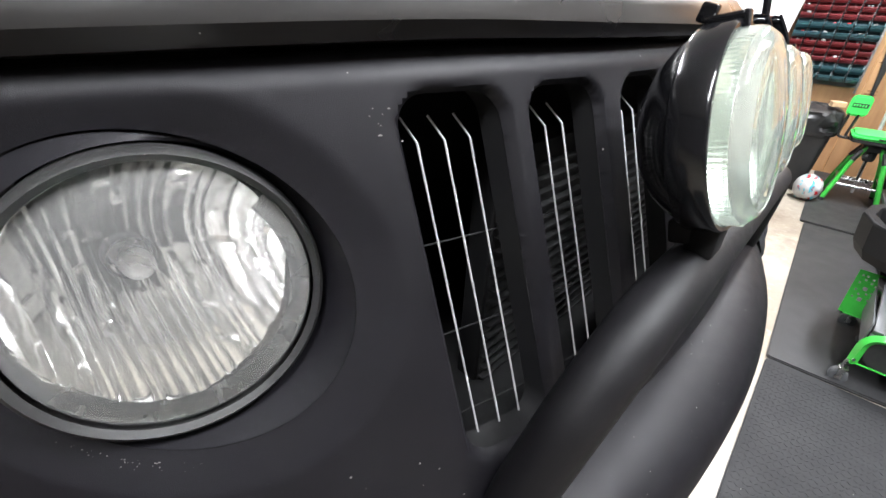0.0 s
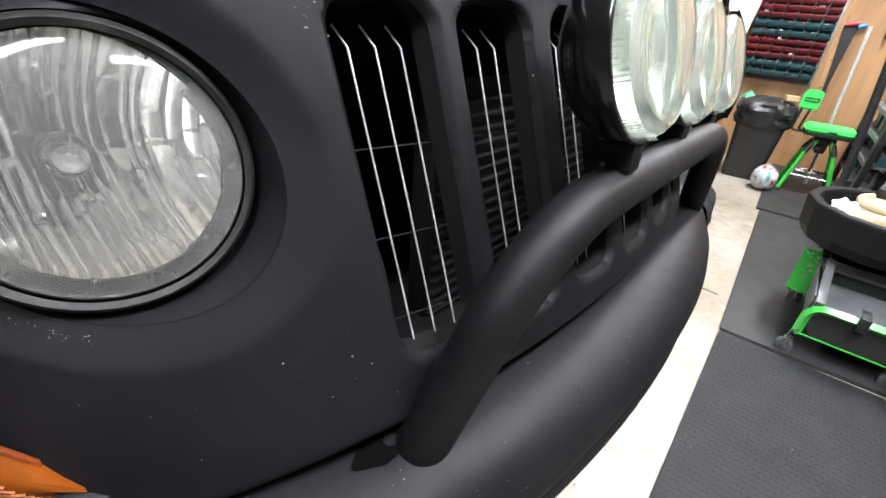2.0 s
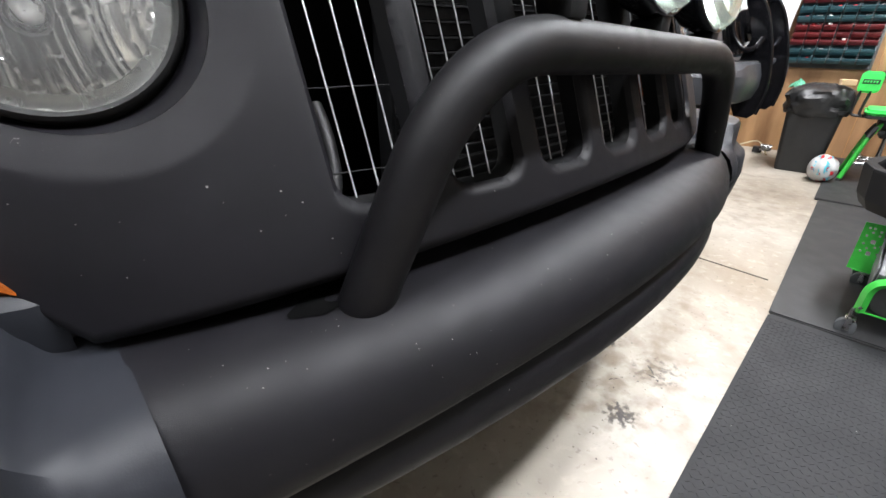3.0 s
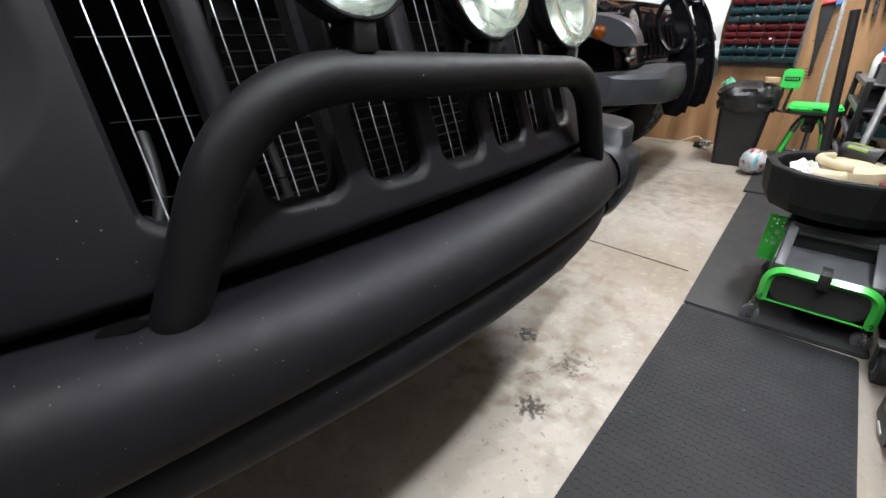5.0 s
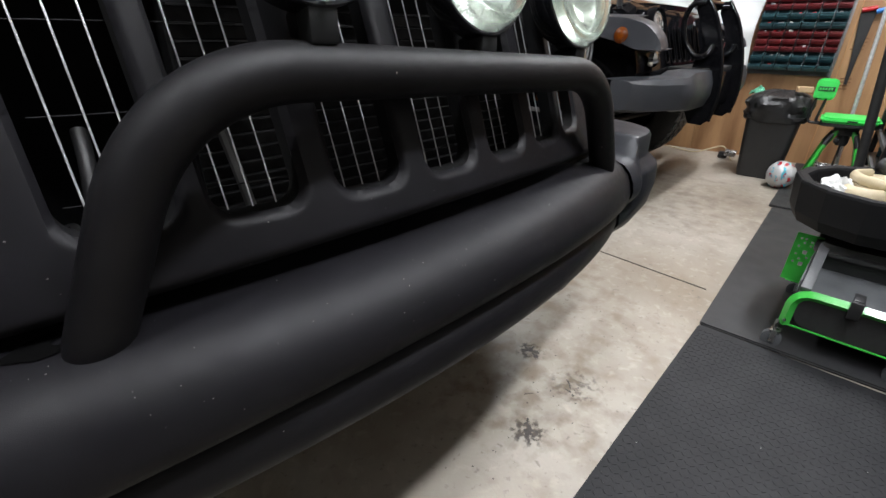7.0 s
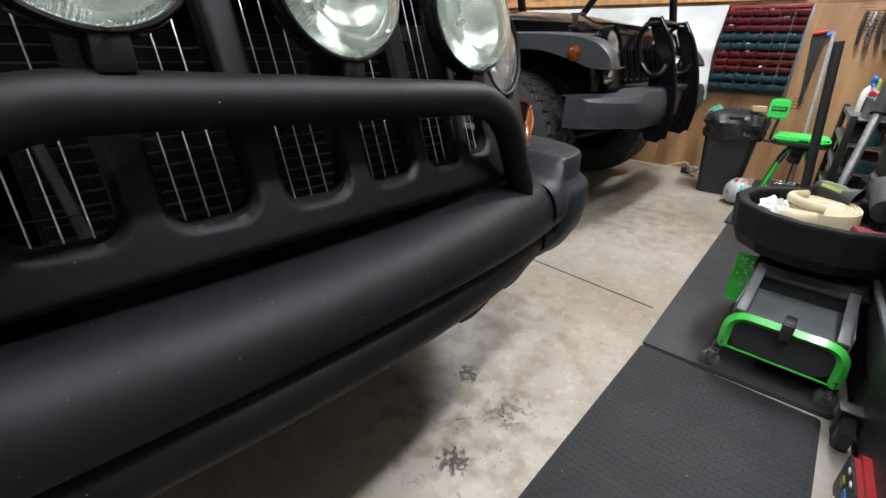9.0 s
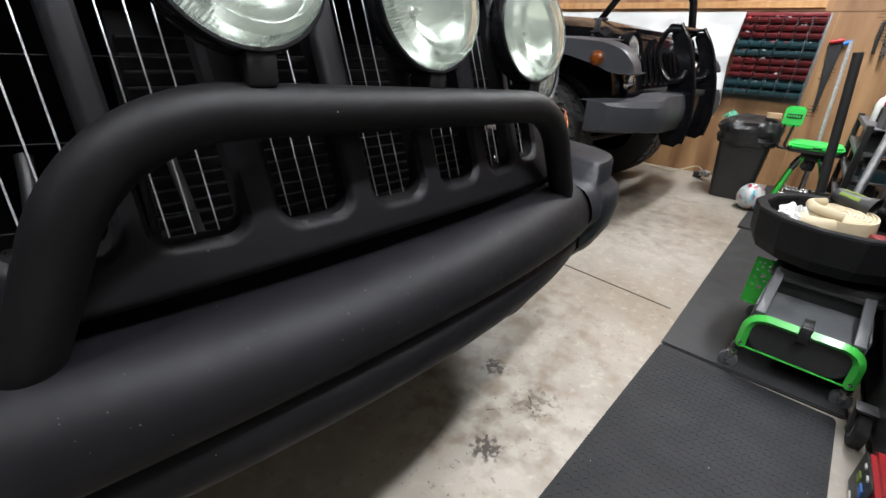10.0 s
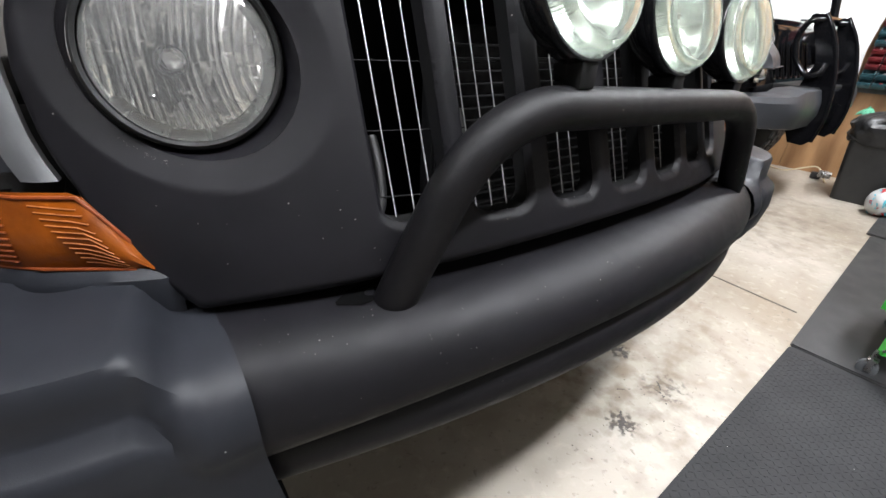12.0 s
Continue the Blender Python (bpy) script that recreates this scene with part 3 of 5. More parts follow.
def cap(sx):
    rows = []
    n = 44
    for i in range(n + 1):
        t = i / n
        a = t * math.pi / 2
        x = 0.56 + 0.28 * math.sin(a) ** 0.8
        y = bow(0.57) + 0.46 * (1 - math.cos(a)) ** 2.0
        nx, ny = math.sin(a * 0.98), -math.cos(a * 0.98)
        k = min(1, max(0, (t - 0.05) / 0.085))
        k = k * k * (3 - 2 * k)
        row = []
        for (oa, za), (ob, zb) in zip(END_A, END_B):
            if sx < 0 and za < 0.53 and oa > 0:
                oa = max(oa, 0.064)
            if sx < 0 and za < 0.5:
                za, zb = za - 0.6 * (0.5 - za), zb - 0.3 * (0.5 - zb) if zb < 0.5 else zb
            o, z = oa + (ob - oa) * k + 0.006 * (1 - k) + 0.003, za + (zb - za) * k
            x1 = x - (0.02 if sx < 0 else 0.006) * (1 - t) ** 5 * (max(0, (0.545 - z) / 0.15) ** 1.5)
            row.append((sx * (x1 + nx * o), y + ny * o + bow(x1) * (1 - t) ** 5 - bow(x) * (1 - t) ** 5, z))
        rows.append(row)
    bm = grid_mesh(rows)
    bmesh.ops.recalc_face_normals(bm, faces=bm.faces[:])
    return bm


for sx in (-1, 1):
    cpart("bumper_end", cap(sx), CAP_GREY, "satin dark grey plastic bumper end")

# amber corner lamps
for sx in (-1, 1):
    rows = []
    for i in range(31):
        t = i / 30
        x = 0.603 + 0.215 * math.sin(t * 1.35) / math.sin(1.35)
        y = 0.158 + 0.42 * max(0, x - 0.603) + 0.24 * t * t * t
        lo, hi = 0.661 + 0.004 * t, 0.668 + 0.074 * min(1, t * 7.0)
        rows.append([(spread(sx * x), y + 0.012 * (1 - math.sin(v * math.pi)) + 0.008 * v, lo + (hi - lo) * v) for v in (0, 0.06, 0.2, 0.4, 0.6, 0.8, 0.94, 1)])
    bm = grid_mesh(rows)
    bmesh.ops.recalc_face_normals(bm, faces=bm.faces[:])
    sig = cpart("turn_signal", bm, AMBER, "amber turn signal lens")


    def on_lens(t, v, off=0.0012):
        x = 0.603 + 0.215 * math.sin(t * 1.35) / math.sin(1.35)
        y = 0.158 + 0.42 * max(0, x - 0.603) + 0.24 * t * t * t
        lo, hi = 0.661 + 0.004 * t, 0.668 + 0.074 * min(1, t * 7.0)
        return (spread(sx * x), y + 0.012 * (1 - math.sin(v * math.pi)) + 0.008 * v - off, lo + (hi - lo) * v)

    rim = [on_lens(t, 0.05) for t in (0.9, 0.7, 0.5, 0.3, 0.15, 0.05)] + [on_lens(t, 0.95) for t in (0.05, 0.1, 0.15, 0.2, 0.3, 0.5, 0.7, 0.9)]
    part("lens_rim", tube(rim, 0.0022, 8), AMBER_DEEP, sig, "deep amber moulded rim")
    for k in range(11):
        v = 0.12 + 0.07 * k
        t0 = 0.055 + 0.0102 * k
        part("lens_rib", tube([on_lens(t0 + d, v + 0.02 * d / 0.05, -0.0007) for d in (0.0, 0.04, 0.085, 0.12)], 0.0019, 6, flat=0.3), AMBER_BRIGHT, sig, "bright amber reflector bar")
    for k in range(9):
        v = 0.16 + 0.08 * k
        part("lens_flute", tube([on_lens(t, v, 0.0006) for t in (0.36, 0.45, 0.55, 0.65)], 0.0016, 6, flat=0.5), AMBER_DEEP, sig)
    # dark apron between the lamp and the bumper end
    rows = []
    for i in range(21):
        t = i / 20
        x = 0.585 + 0.235 * math.sin(t * 1.35) / math.sin(1.35)
        y = 0.16 + 0.42 * max(0, x - 0.603) + 0.24 * t * t * t
        rows.append([(spread(sx * x), y + 0.006, 0.664), (spread(sx * x), y - 0.004, 0.655), (spread(sx * x), y - 0.006, 0.64), (spread(sx * x), y, 0.60)])
    bm = grid_mesh(rows)
    bmesh.ops.recalc_face_normals(bm, faces=bm.faces[:])
    cpart("fender_apron", bm, CAP_GREY)

# silver and grey corner bodywork beside the panel


for sx in (-1, 1):
    rows = []
    for i in range(29):
        z = 0.742 + 0.225 * i / 28
        xe = side_x(z)
        w = 0.034
        rows.append([(spread(sx * (xe + 0.007 + a)), face_y(xe, z) + 0.012 + 0.55 * a + b, z) for a, b in ((0, 0.016), (0.002, 0.003), (0.008, 0.0), (w * 0.6, -0.002), (w - 0.003, 0.0), (w, 0.014))])
    bm = grid_mesh(rows)
    bmesh.ops.recalc_face_normals(bm, faces=bm.faces[:])
    cpart("fender_trim", bm, SILVER, "silver painted edge of the fender")
    rows = []
    for i in range(21):
        z = 0.748 + 0.27 * i / 20
        xe = side_x(z) + 0.038
        rows.append([(spread(sx * (xe + 0.14 * math.sin(u * 1.57))), face_y(xe - 0.03, z) + 0.034 + 0.10 * u + 0.5 * u * u * u, z) for u in [k / 12 for k in range(13)]])
    bm = grid_mesh(rows)
    bmesh.ops.recalc_face_normals(bm, faces=bm.faces[:])
    cpart("fender", bm, CAP_GREY, "dark grey moulded fender")

# hood
rows = []
for i in range(41):
    x = -0.72 + 1.44 * i / 40
    y0 = face_y(x, hood_line(x)) - 0.004
    zt = hood_line(x) + 0.008
    rows.append([(x, y0 + 0.03, zt - 0.004), (x, y0 + 0.006, zt), (x, y0 - 0.004, zt + 0.012), (x, y0 - 0.002, zt + 0.026), (x, y0 + 0.012, zt + 0.04), (x, y0 + 0.05, zt + 0.052),
                 (x, y0 + 0.2, zt + 0.075), (x, y0 + 0.5, zt + 0.095), (x, y0 + 0.95, zt + 0.105)])
bm = grid_mesh(rows)
bmesh.ops.recalc_face_normals(bm, faces=bm.faces[:])
cpart("hood", bm, HOOD_PAINT, "glossy black hood")
for sx in (-1, 1):
    cpart("body_side", box(0.08, 2.6, 0.62, sx * 0.83, 2.0, 0.72, 0.03), GLOSS_BLACK)
    wheel = cpart("wheel", moved(lathe([(0.2, -0.1), (0.3, -0.11), (0.345, -0.085), (0.352, -0.05), (0.352, 0.05), (0.345, 0.085), (0.3, 0.11), (0.2, 0.1)], 40, "X"), Matrix.Translation((sx * 0.74, 0.95, 0.352))), RUBBER, "black tyre")
    part("rim", moved(lathe([(0.0, sx * 0.07), (0.06, sx * 0.075), (0.15, sx * 0.05), (0.2, sx * 0.09), (0.21, sx * 0.05)], 30, "X"), Matrix.Translation((sx * 0.74, 0.95, 0.352))), ALLOY, wheel)
cpart("underbody", box(1.4, 3.0, 0.25, 0, 1.9, 0.5, 0.03), DULL_BLACK)
cpart("crossmember", box(0.9, 0.12, 0.1, 0, 0.3, 0.36, 0.02), DULL_BLACK)
# Added plates, out of view, that keep bounced light off the floor below.
cpart("valance", join(box(1.06, 0.34, 0.012, 0, 0.27, 0.425, 0.004, rx=-9), box(1.3, 0.02, 0.2, 0, 0.46, 0.34, 0.004)), DULL_BLACK, "unseen black plates added under the bumper to block light")
cpart("cabin", box(1.5, 1.7, 0.75, 0, 2.3, 1.4, 0.12, 4), GLOSS_BLACK)

def chips(name, places, size, seed, mat):
    """Small pale flakes of lost paint, lying on the panel."""
    rr = random.Random(seed)
    bm = bmesh.new()
    for x, z in places:
        r = size * rr.uniform(0.3, 1) ** 1.5
        a0 = rr.uniform(0, 6)
        vs_ = []
        for k in range(7):
            a = a0 + 2 * math.pi * k / 7
            u, w = x + r * rr.uniform(0.4, 1.3) * math.cos(a), z + 0.7 * r * rr.uniform(0.4, 1.3) * math.sin(a)
            hd = max(sd_head(u, w), 0)
            vs_.append(bm.verts.new((u, face_y(u, w) + 0.01 * max(0, 1 - hd / 0.028) - 0.0004, w)))
        bm.faces.new(vs_)
    return tagged(cpart(name, bm, mat, "pale chips in the black paint", False), kind="stuff")


rng = random.Random(21)
CHIP = material("pale_chipped_paint", (0.24, 0.235, 0.22), 0.7, second=(0.14, 0.135, 0.125), scale=200)
spots = []
for k in range(34):
    a, r = radians(rng.gauss(-121, 10)), 0.1015 + abs(rng.gauss(0, 0.003))
    spots.append((-HEAD[0] - r * math.cos(a) * -1.0, HEAD[1] + r * math.sin(a)))
chips("paint_chips", spots, 0.0006, 3, CHIP)
spots = [(rng.uniform(-0.6, -0.41), rng.uniform(0.66, 0.74)) for k in range(14)] + [(rng.gauss(-0.404, 0.006), rng.gauss(0.955, 0.008)) for k in range(9)] + [(rng.uniform(-0.42, 0.3), rng.uniform(0.655, 0.69)) for k in range(16)]
chips("paint_chips", [p for p in spots if sd_holes(*p) > 0.004], 0.0011, 5, CHIP)

# specks of dust and chips along the bumper
bm = bmesh.new()
for k in range(110):
    x, m_ = rng.uniform(-0.55, 0.52), rng.randrange(2, 8)
    u = rng.random()
    (o0, z0), (o1, z1) = BUMP[m_], BUMP[m_ + 1]
    n = Vector((0, z1 - z0, o0 - o1)).normalized()
    r = 0.0009 * rng.uniform(0.35, 1) ** 1.6
    c = Vector((x, o0 + (o1 - o0) * u + bow(x), z0 + (z1 - z0) * u - drop(x, z0))) + n * 0.0006
    t_ = n.cross(Vector((1, 0, 0)))
    bm.faces.new([bm.verts.new(c + Vector((1, 0, 0)) * r * rng.uniform(0.5, 1.3) * math.cos(a) + t_ * r * rng.uniform(0.5, 1.3) * math.sin(a)) for a in [2 * math.pi * q / 6 for q in range(6)]])
tagged(cpart("dust_specks", bm, CHIP, "pale dust specks on the bumper", False), kind="stuff")

# tubular bar that passes through the top of the bumper
BAR_L, BAR_R = Vector((-0.305, 0.013, 0.826)), Vector((0.352, 0.029, 0.794))
feet = ((-0.391, FOOT_Y, 0.612), (0.47, 0.047, 0.606))
mid = (BAR_L + BAR_R) / 2
half_l = smooth_path([(-0.403, FOOT_Y + 0.012, 0.56), feet[0], BAR_L, mid], 0.111, 16)
half_r = smooth_path([mid, BAR_R, feet[1], (0.48, FOOT_Y + 0.012, 0.56)], 0.092, 16)
bar = cpart("bull_bar", tube(list(half_l)[:-1] + list(half_r)[1:], 0.025, 32), TUBE_BLACK, "matte textured black tube bar on the bumper")
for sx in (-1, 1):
    # ragged near-black sheet on the bumper's top, painting the dark of the foot's cut-out
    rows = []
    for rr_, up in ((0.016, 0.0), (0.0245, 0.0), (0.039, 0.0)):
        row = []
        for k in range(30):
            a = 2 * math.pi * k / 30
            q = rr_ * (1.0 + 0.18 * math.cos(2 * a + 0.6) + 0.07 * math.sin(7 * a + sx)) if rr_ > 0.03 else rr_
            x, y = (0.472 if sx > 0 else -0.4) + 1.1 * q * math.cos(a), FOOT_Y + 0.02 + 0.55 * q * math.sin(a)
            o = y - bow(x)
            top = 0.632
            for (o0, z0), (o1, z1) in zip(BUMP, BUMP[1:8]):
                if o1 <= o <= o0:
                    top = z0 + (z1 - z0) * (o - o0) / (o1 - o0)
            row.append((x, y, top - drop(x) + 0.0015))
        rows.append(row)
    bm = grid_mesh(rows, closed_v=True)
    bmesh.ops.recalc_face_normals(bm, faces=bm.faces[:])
    cpart("foot_cutout", bm, HOLE_DARK, "near-black ragged sheet painting the dark of the cut-out round the bar's foot")


def ribbed_lathe(profile, ribs, lo, hi, deep):
    """A turned shape about y whose rows between two places carry fine ribs."""
    seg = ribs * 4
    rows = []
    for n, (r, h) in enumerate(profile):
        d = deep if lo <= n <= hi else 0.0
        rows.append([((r + d * math.sin(k * math.pi / 2)) * math.cos(2 * math.pi * k / seg), h, (r + d * math.sin(k * math.pi / 2)) * math.sin(2 * math.pi * k / seg)) for k in range(seg)])
    bm = grid_mesh(rows, closed_v=True)
    bmesh.ops.remove_doubles(bm, verts=bm.verts[:], dist=1e-6)
    bmesh.ops.recalc_face_normals(bm, faces=bm.faces[:])
    return bm


def driving_lamp(x, y, z):
    """Built about its own centre, facing -y, and tipped back."""
    M = Matrix.Translation((x, y, z)) @ pose(0, 0, 0, -15, 0, 0)
    lamp = cpart("driving_lamp", moved(lathe([(0.0, 0.057), (0.025, 0.056), (0.045, 0.05), (0.058, 0.041), (0.067, 0.031), (0.072, 0.023), (0.0735, 0.019), (0.0775, 0.018), (0.079, 0.0155), (0.079, -0.006), (0.0775, -0.0085), (0.0745, -0.0085), (0.073, -0.003), (0.073, 0.012)], 64, "Y"), M),
                 GLOSS_BLACK, "round driving lamp with a gloss black housing")
    part("reflector", moved(lathe([(0.008, 0.053), (0.02, 0.05), (0.035, 0.043), (0.05, 0.032), (0.062, 0.018), (0.0715, 0.0)], 64, "Y"), M), BOWL, lamp, "bright bowl reflector")
    part("bulb", moved(lathe([(0.0, 0.014), (0.003, 0.015), (0.0045, 0.022), (0.0045, 0.042), (0.009, 0.044), (0.009, 0.053)], 16, "Y"), M), STEEL, lamp, "small bulb on a bright holder")
    outer = [(0.0, -0.0335), (0.025, -0.033), (0.047, -0.031), (0.0585, -0.0285), (0.061, -0.0295), (0.0645, -0.028), (0.0675, -0.025), (0.0705, -0.0215), (0.072, -0.017), (0.0725, 0.002)]
    inner = [(0.068, 0.002), (0.0675, -0.013), (0.0655, -0.0175), (0.056, -0.0215), (0.044, -0.0245), (0.024, -0.0268), (0.0, -0.0275)]
    lens = part("lens", moved(ribbed_lathe(outer + inner, 110, 7, 9, 0.00025), M), LAMP_GLASS, lamp, "thick pale green lamp glass")
    lens.visible_shadow = False
    part("lens_nub", moved(box(0.006, 0.008, 0.004, 0, -0.014, -0.0738, 0.0012), M), LAMP_GLASS, lamp)
    part("clip", moved(join(box(0.014, 0.026, 0.006, 0, 0.004, 0.0805, 0.002), box(0.012, 0.005, 0.014, 0, -0.009, 0.077, 0.002), box(0.01, 0.012, 0.014, 0, 0.016, 0.086, 0.002, rx=25)), M), GLOSS_BLACK, lamp)
    part("bracket", join(moved(box(0.03, 0.02, 0.022, 0, 0.026, -0.082, 0.004), M), box(0.028, 0.024, 0.03, x, y - 0.014, z - 0.087, 0.003)), DULL_BLACK, lamp)
    return lamp


for place in ((-0.176, 0.027, 0.944), (0.055, 0.043, 0.924), (0.295, 0.058, 0.907)):
    driving_lamp(*place)

# ---- the second vehicle ----
jeep = thing("parked_car", "parked black off-road car with grey fender flares and bumper", "car", 2.604, 1.249, 0, -3.4, size=0.95)
JM = Matrix.Translation((-2.4, -1.3, 0))
JX = 2.4


def jpart(name, bm, mat, label="", smooth=True, parent=None):
    if parent is None:
        return part(name, bm, mat, jeep, label, smooth, JM)
    return part(name, bm, mat, parent, label, smooth)


# hood, domed, with rounded edges
rows = []
for i in range(25):
    u = -1 + 2 * i / 24
    row = []
    for k in range(13):
        v = k / 12
        half = 0.6 + 0.1 * v
        edge = 1 - abs(u) ** 6
        row.append((JX + half * u, 0.555 + 1.2 * v + 0.06 * u * u * (1 - v), 1.045 + 0.055 * edge * min(1, 0.3 + v * 3) + 0.06 * v))
    rows.append(row)
bm = grid_mesh(rows)
bmesh.ops.recalc_face_normals(bm, faces=bm.faces[:])
ext = bmesh.ops.extrude_edge_only(bm, edges=[e for e in bm.edges if e.is_boundary])
bmesh.ops.translate(bm, verts=[v for v in ext["geom"] if isinstance(v, bmesh.types.BMVert)], vec=(0, 0, -0.06))
jpart("hood", bm, JEEP_BLACK, "gloss black hood")
jpart("engine_bay_side", box(1.2, 1.2, 0.42, JX, 1.12, 0.82, 0.03), JEEP_BLACK)

# upright grille with seven slots, leaning back a little
SLOT_J = [(k - 3) * 0.092 - 0.03 for k in range(7)]


def jeep_grille():
    xs = sorted({-0.66, 0.66} | {c + s * 0.031 for c in SLOT_J for s in (-1, 1)} | {-0.6, 0.6, -0.5, 0.5, -0.4, 0.4})
    zs = [0.70, 0.77, 0.80, 0.88, 0.985, 1.01, 1.035, 1.055]
    bm = bmesh.new()
    vs = {(i, j): bm.verts.new((JX + x, 0.455 + 0.34 * max(0, z - 0.74) + 0.22 * max(0, abs(x) - 0.3) ** 2 + (0.03 if z > 1.04 else 0), z - (0.03 if abs(x) > 0.62 and z > 1.0 else 0)))
          for i, x in enumerate(xs) for j, z in enumerate(zs)}
    for i in range(len(xs) - 1):
        for j in range(len(zs) - 1):
            mid = (xs[i] + xs[i + 1]) / 2
            if min(abs(mid - c) for c in SLOT_J) < 0.02 and 1 <= j <= 3:
                continue
            bm.faces.new([vs[k] for k in ((i, j), (i + 1, j), (i + 1, j + 1), (i, j + 1))])
    bmesh.ops.recalc_face_normals(bm, faces=bm.faces[:])
    ext = bmesh.ops.extrude_edge_only(bm, edges=[e for e in bm.edges if e.is_boundary])
    bmesh.ops.translate(bm, verts=[v for v in ext["geom"] if isinstance(v, bmesh.types.BMVert)], vec=(0, 0.05, 0))
    return bm


grille = jpart("grille", jeep_grille(), JEEP_BLACK, "gloss black grille with seven upright slots", smooth=False)
jpart("grille_backing", box(1.15, 0.01, 0.38, JX, 0.57, 0.85, 0, rx=-18), DULL_BLACK)
for c in SLOT_J:
    part("slot_trim", tube(smooth_path([(JX + c - 0.029, 0.532, 0.975), (JX + c - 0.029, 0.461, 0.772), (JX + c + 0.029, 0.461, 0.772), (JX + c + 0.029, 0.532, 0.975)], 0.02, 4), 0.005, 8), JEEP_BLACK, grille)
for sx in (-1, 1):
    M = Matrix.Translation((JX + sx * 0.50, 0.485, 0.94)) @ pose(0, 0, 0, -10, 0, 0)
    head = jpart("headlight", moved(lathe([(0.082, 0.02), (0.088, -0.012), (0.098, -0.014), (0.104, 0.0), (0.104, 0.04)], 40, "Y"), M), JEEP_BLACK, "round headlight in a black ring")
    part("reflector", moved(lathe([(0.0, 0.06), (0.03, 0.055), (0.06, 0.035), (0.083, 0.005)], 40, "Y"), M), CHROME, head)
    lens = part("lens", moved(lathe([(0, -0.02), (0.04, -0.016), (0.07, -0.006), (0.083, 0.002), (0.08, 0.004), (0.04, -0.012), (0, -0.016)], 40, "Y"), M), LENS, head)
    lens.visible_shadow = False
    M = Matrix.Translation((JX + sx * 0.54, 0.45, 0.795))
    sig = jpart("turn_signal", moved(lathe([(0, -0.016), (0.025, -0.013), (0.038, -0.002), (0.04, 0.02)], 28, "Y"), M), CHROME, "small round clear front lamp")
    # flare: a bent sheet over the wheel with a thick lip
    outer = [(0.332, 0.848), (0.345, 0.89), (0.40, 0.95), (0.50, 0.985), (0.70, 0.995), (1.2, 0.995), (1.38, 0.96), (1.5, 0.85), (1.54, 0.75)]
    inner = [(0.335, 0.843), (0.39, 0.843), (0.45, 0.844), (0.53, 0.875), (0.72, 0.92), (1.18, 0.92), (1.31, 0.89), (1.42, 0.80), (1.46, 0.74)]
    outer, inner = ([(p.y, p.z) for p in smooth_path([(0, a, b) for a, b in q], 0.05, 4)] for q in (outer, inner))
    rows = []
    for (a, b), (c, d) in zip(outer, inner):
        rows.append([(JX + sx * 0.6, a + 0.06 * (a < 0.5), b + 0.012), (JX + sx * 0.74, a, b + 0.006), (JX + sx * 0.805, a, b - 0.002), (JX + sx * 0.823, a + 0.06 * (c - a), b + 0.06 * (d - b)),
                     (JX + sx * 0.83, c, d), (JX + sx * 0.80, c, d - 0.004), (JX + sx * 0.6, c + 0.02, d + 0.006)])
    bm = grid_mesh(rows)
    bmesh.ops.recalc_face_normals(bm, faces=bm.faces[:])
    fl = jpart("fender_flare", bm, FLARE_GREY, "satin grey plastic fender flare")
    fl.data.set_sharp_from_angle(angle=radians(50))
    part("marker_lamp", moved(lathe([(0.0, sx * 0.02), (0.02, sx * 0.018), (0.032, sx * 0.008), (0.036, 0.0)], 28, "X"), Matrix.Translation((JX + sx * 0.826, 0.53, 0.905))), AMBER, fl, "round amber marker lamp")
    # tyre with chunky tread
    W = Matrix.Translation((JX + sx * 0.70, 0.98, 0.41))
    tyre = jpart("wheel", moved(lathe([(0.215, -0.11), (0.25, -0.135), (0.33, -0.14), (0.38, -0.125), (0.398, -0.09), (0.4, 0.0), (0.398, 0.09), (0.38, 0.125), (0.33, 0.14), (0.25, 0.135), (0.215, 0.11)], 60, "X"), W), TYRE, "black all-terrain tyre")
    for k in range(40):
        for row in range(5):
            a = 2 * math.pi * (k + 0.5 * (row % 2)) / 40
            blk = moved(box(0.05, 0.045, 0.014, (row - 2) * 0.056, 0, 0.4 if row not in (0, 4) else 0.393, 0, rz=18 if row % 2 else -18), W @ pose(0, 0, 0, math.degrees(a), 0, 0))
            if row == 0 and k == 0:
                tread = blk
            else:
                me = bpy.data.meshes.new("tmp")
                blk.to_mesh(me)
                tread.from_mesh(me)
                bpy.data.meshes.remove(me)
                blk.free()
    tagged(part("tread", tread, TYRE, tyre, "chunky rubber tread blocks", smooth=False), kind="stuff")
    part("rim", moved(lathe([(0.0, sx * 0.09), (0.07, sx * 0.09), (0.1, sx * 0.06), (0.17, sx * 0.05), (0.2, sx * 0.1), (0.222, sx * 0.11), (0.222, 0)], 36, "X"), W), JEEP_BLACK, tyre)
    part("hub", moved(lathe([(0.0, sx * 0.125), (0.03, sx * 0.12), (0.035, sx * 0.09)], 20, "X"), W), ALLOY, tyre)
    # bumper wing: swept back at its end
    prof = [(0.0, 0.722), (-0.03, 0.717), (-0.05, 0.69), (-0.052, 0.63), (-0.03, 0.57), (0.05, 0.555)]
    rows = []
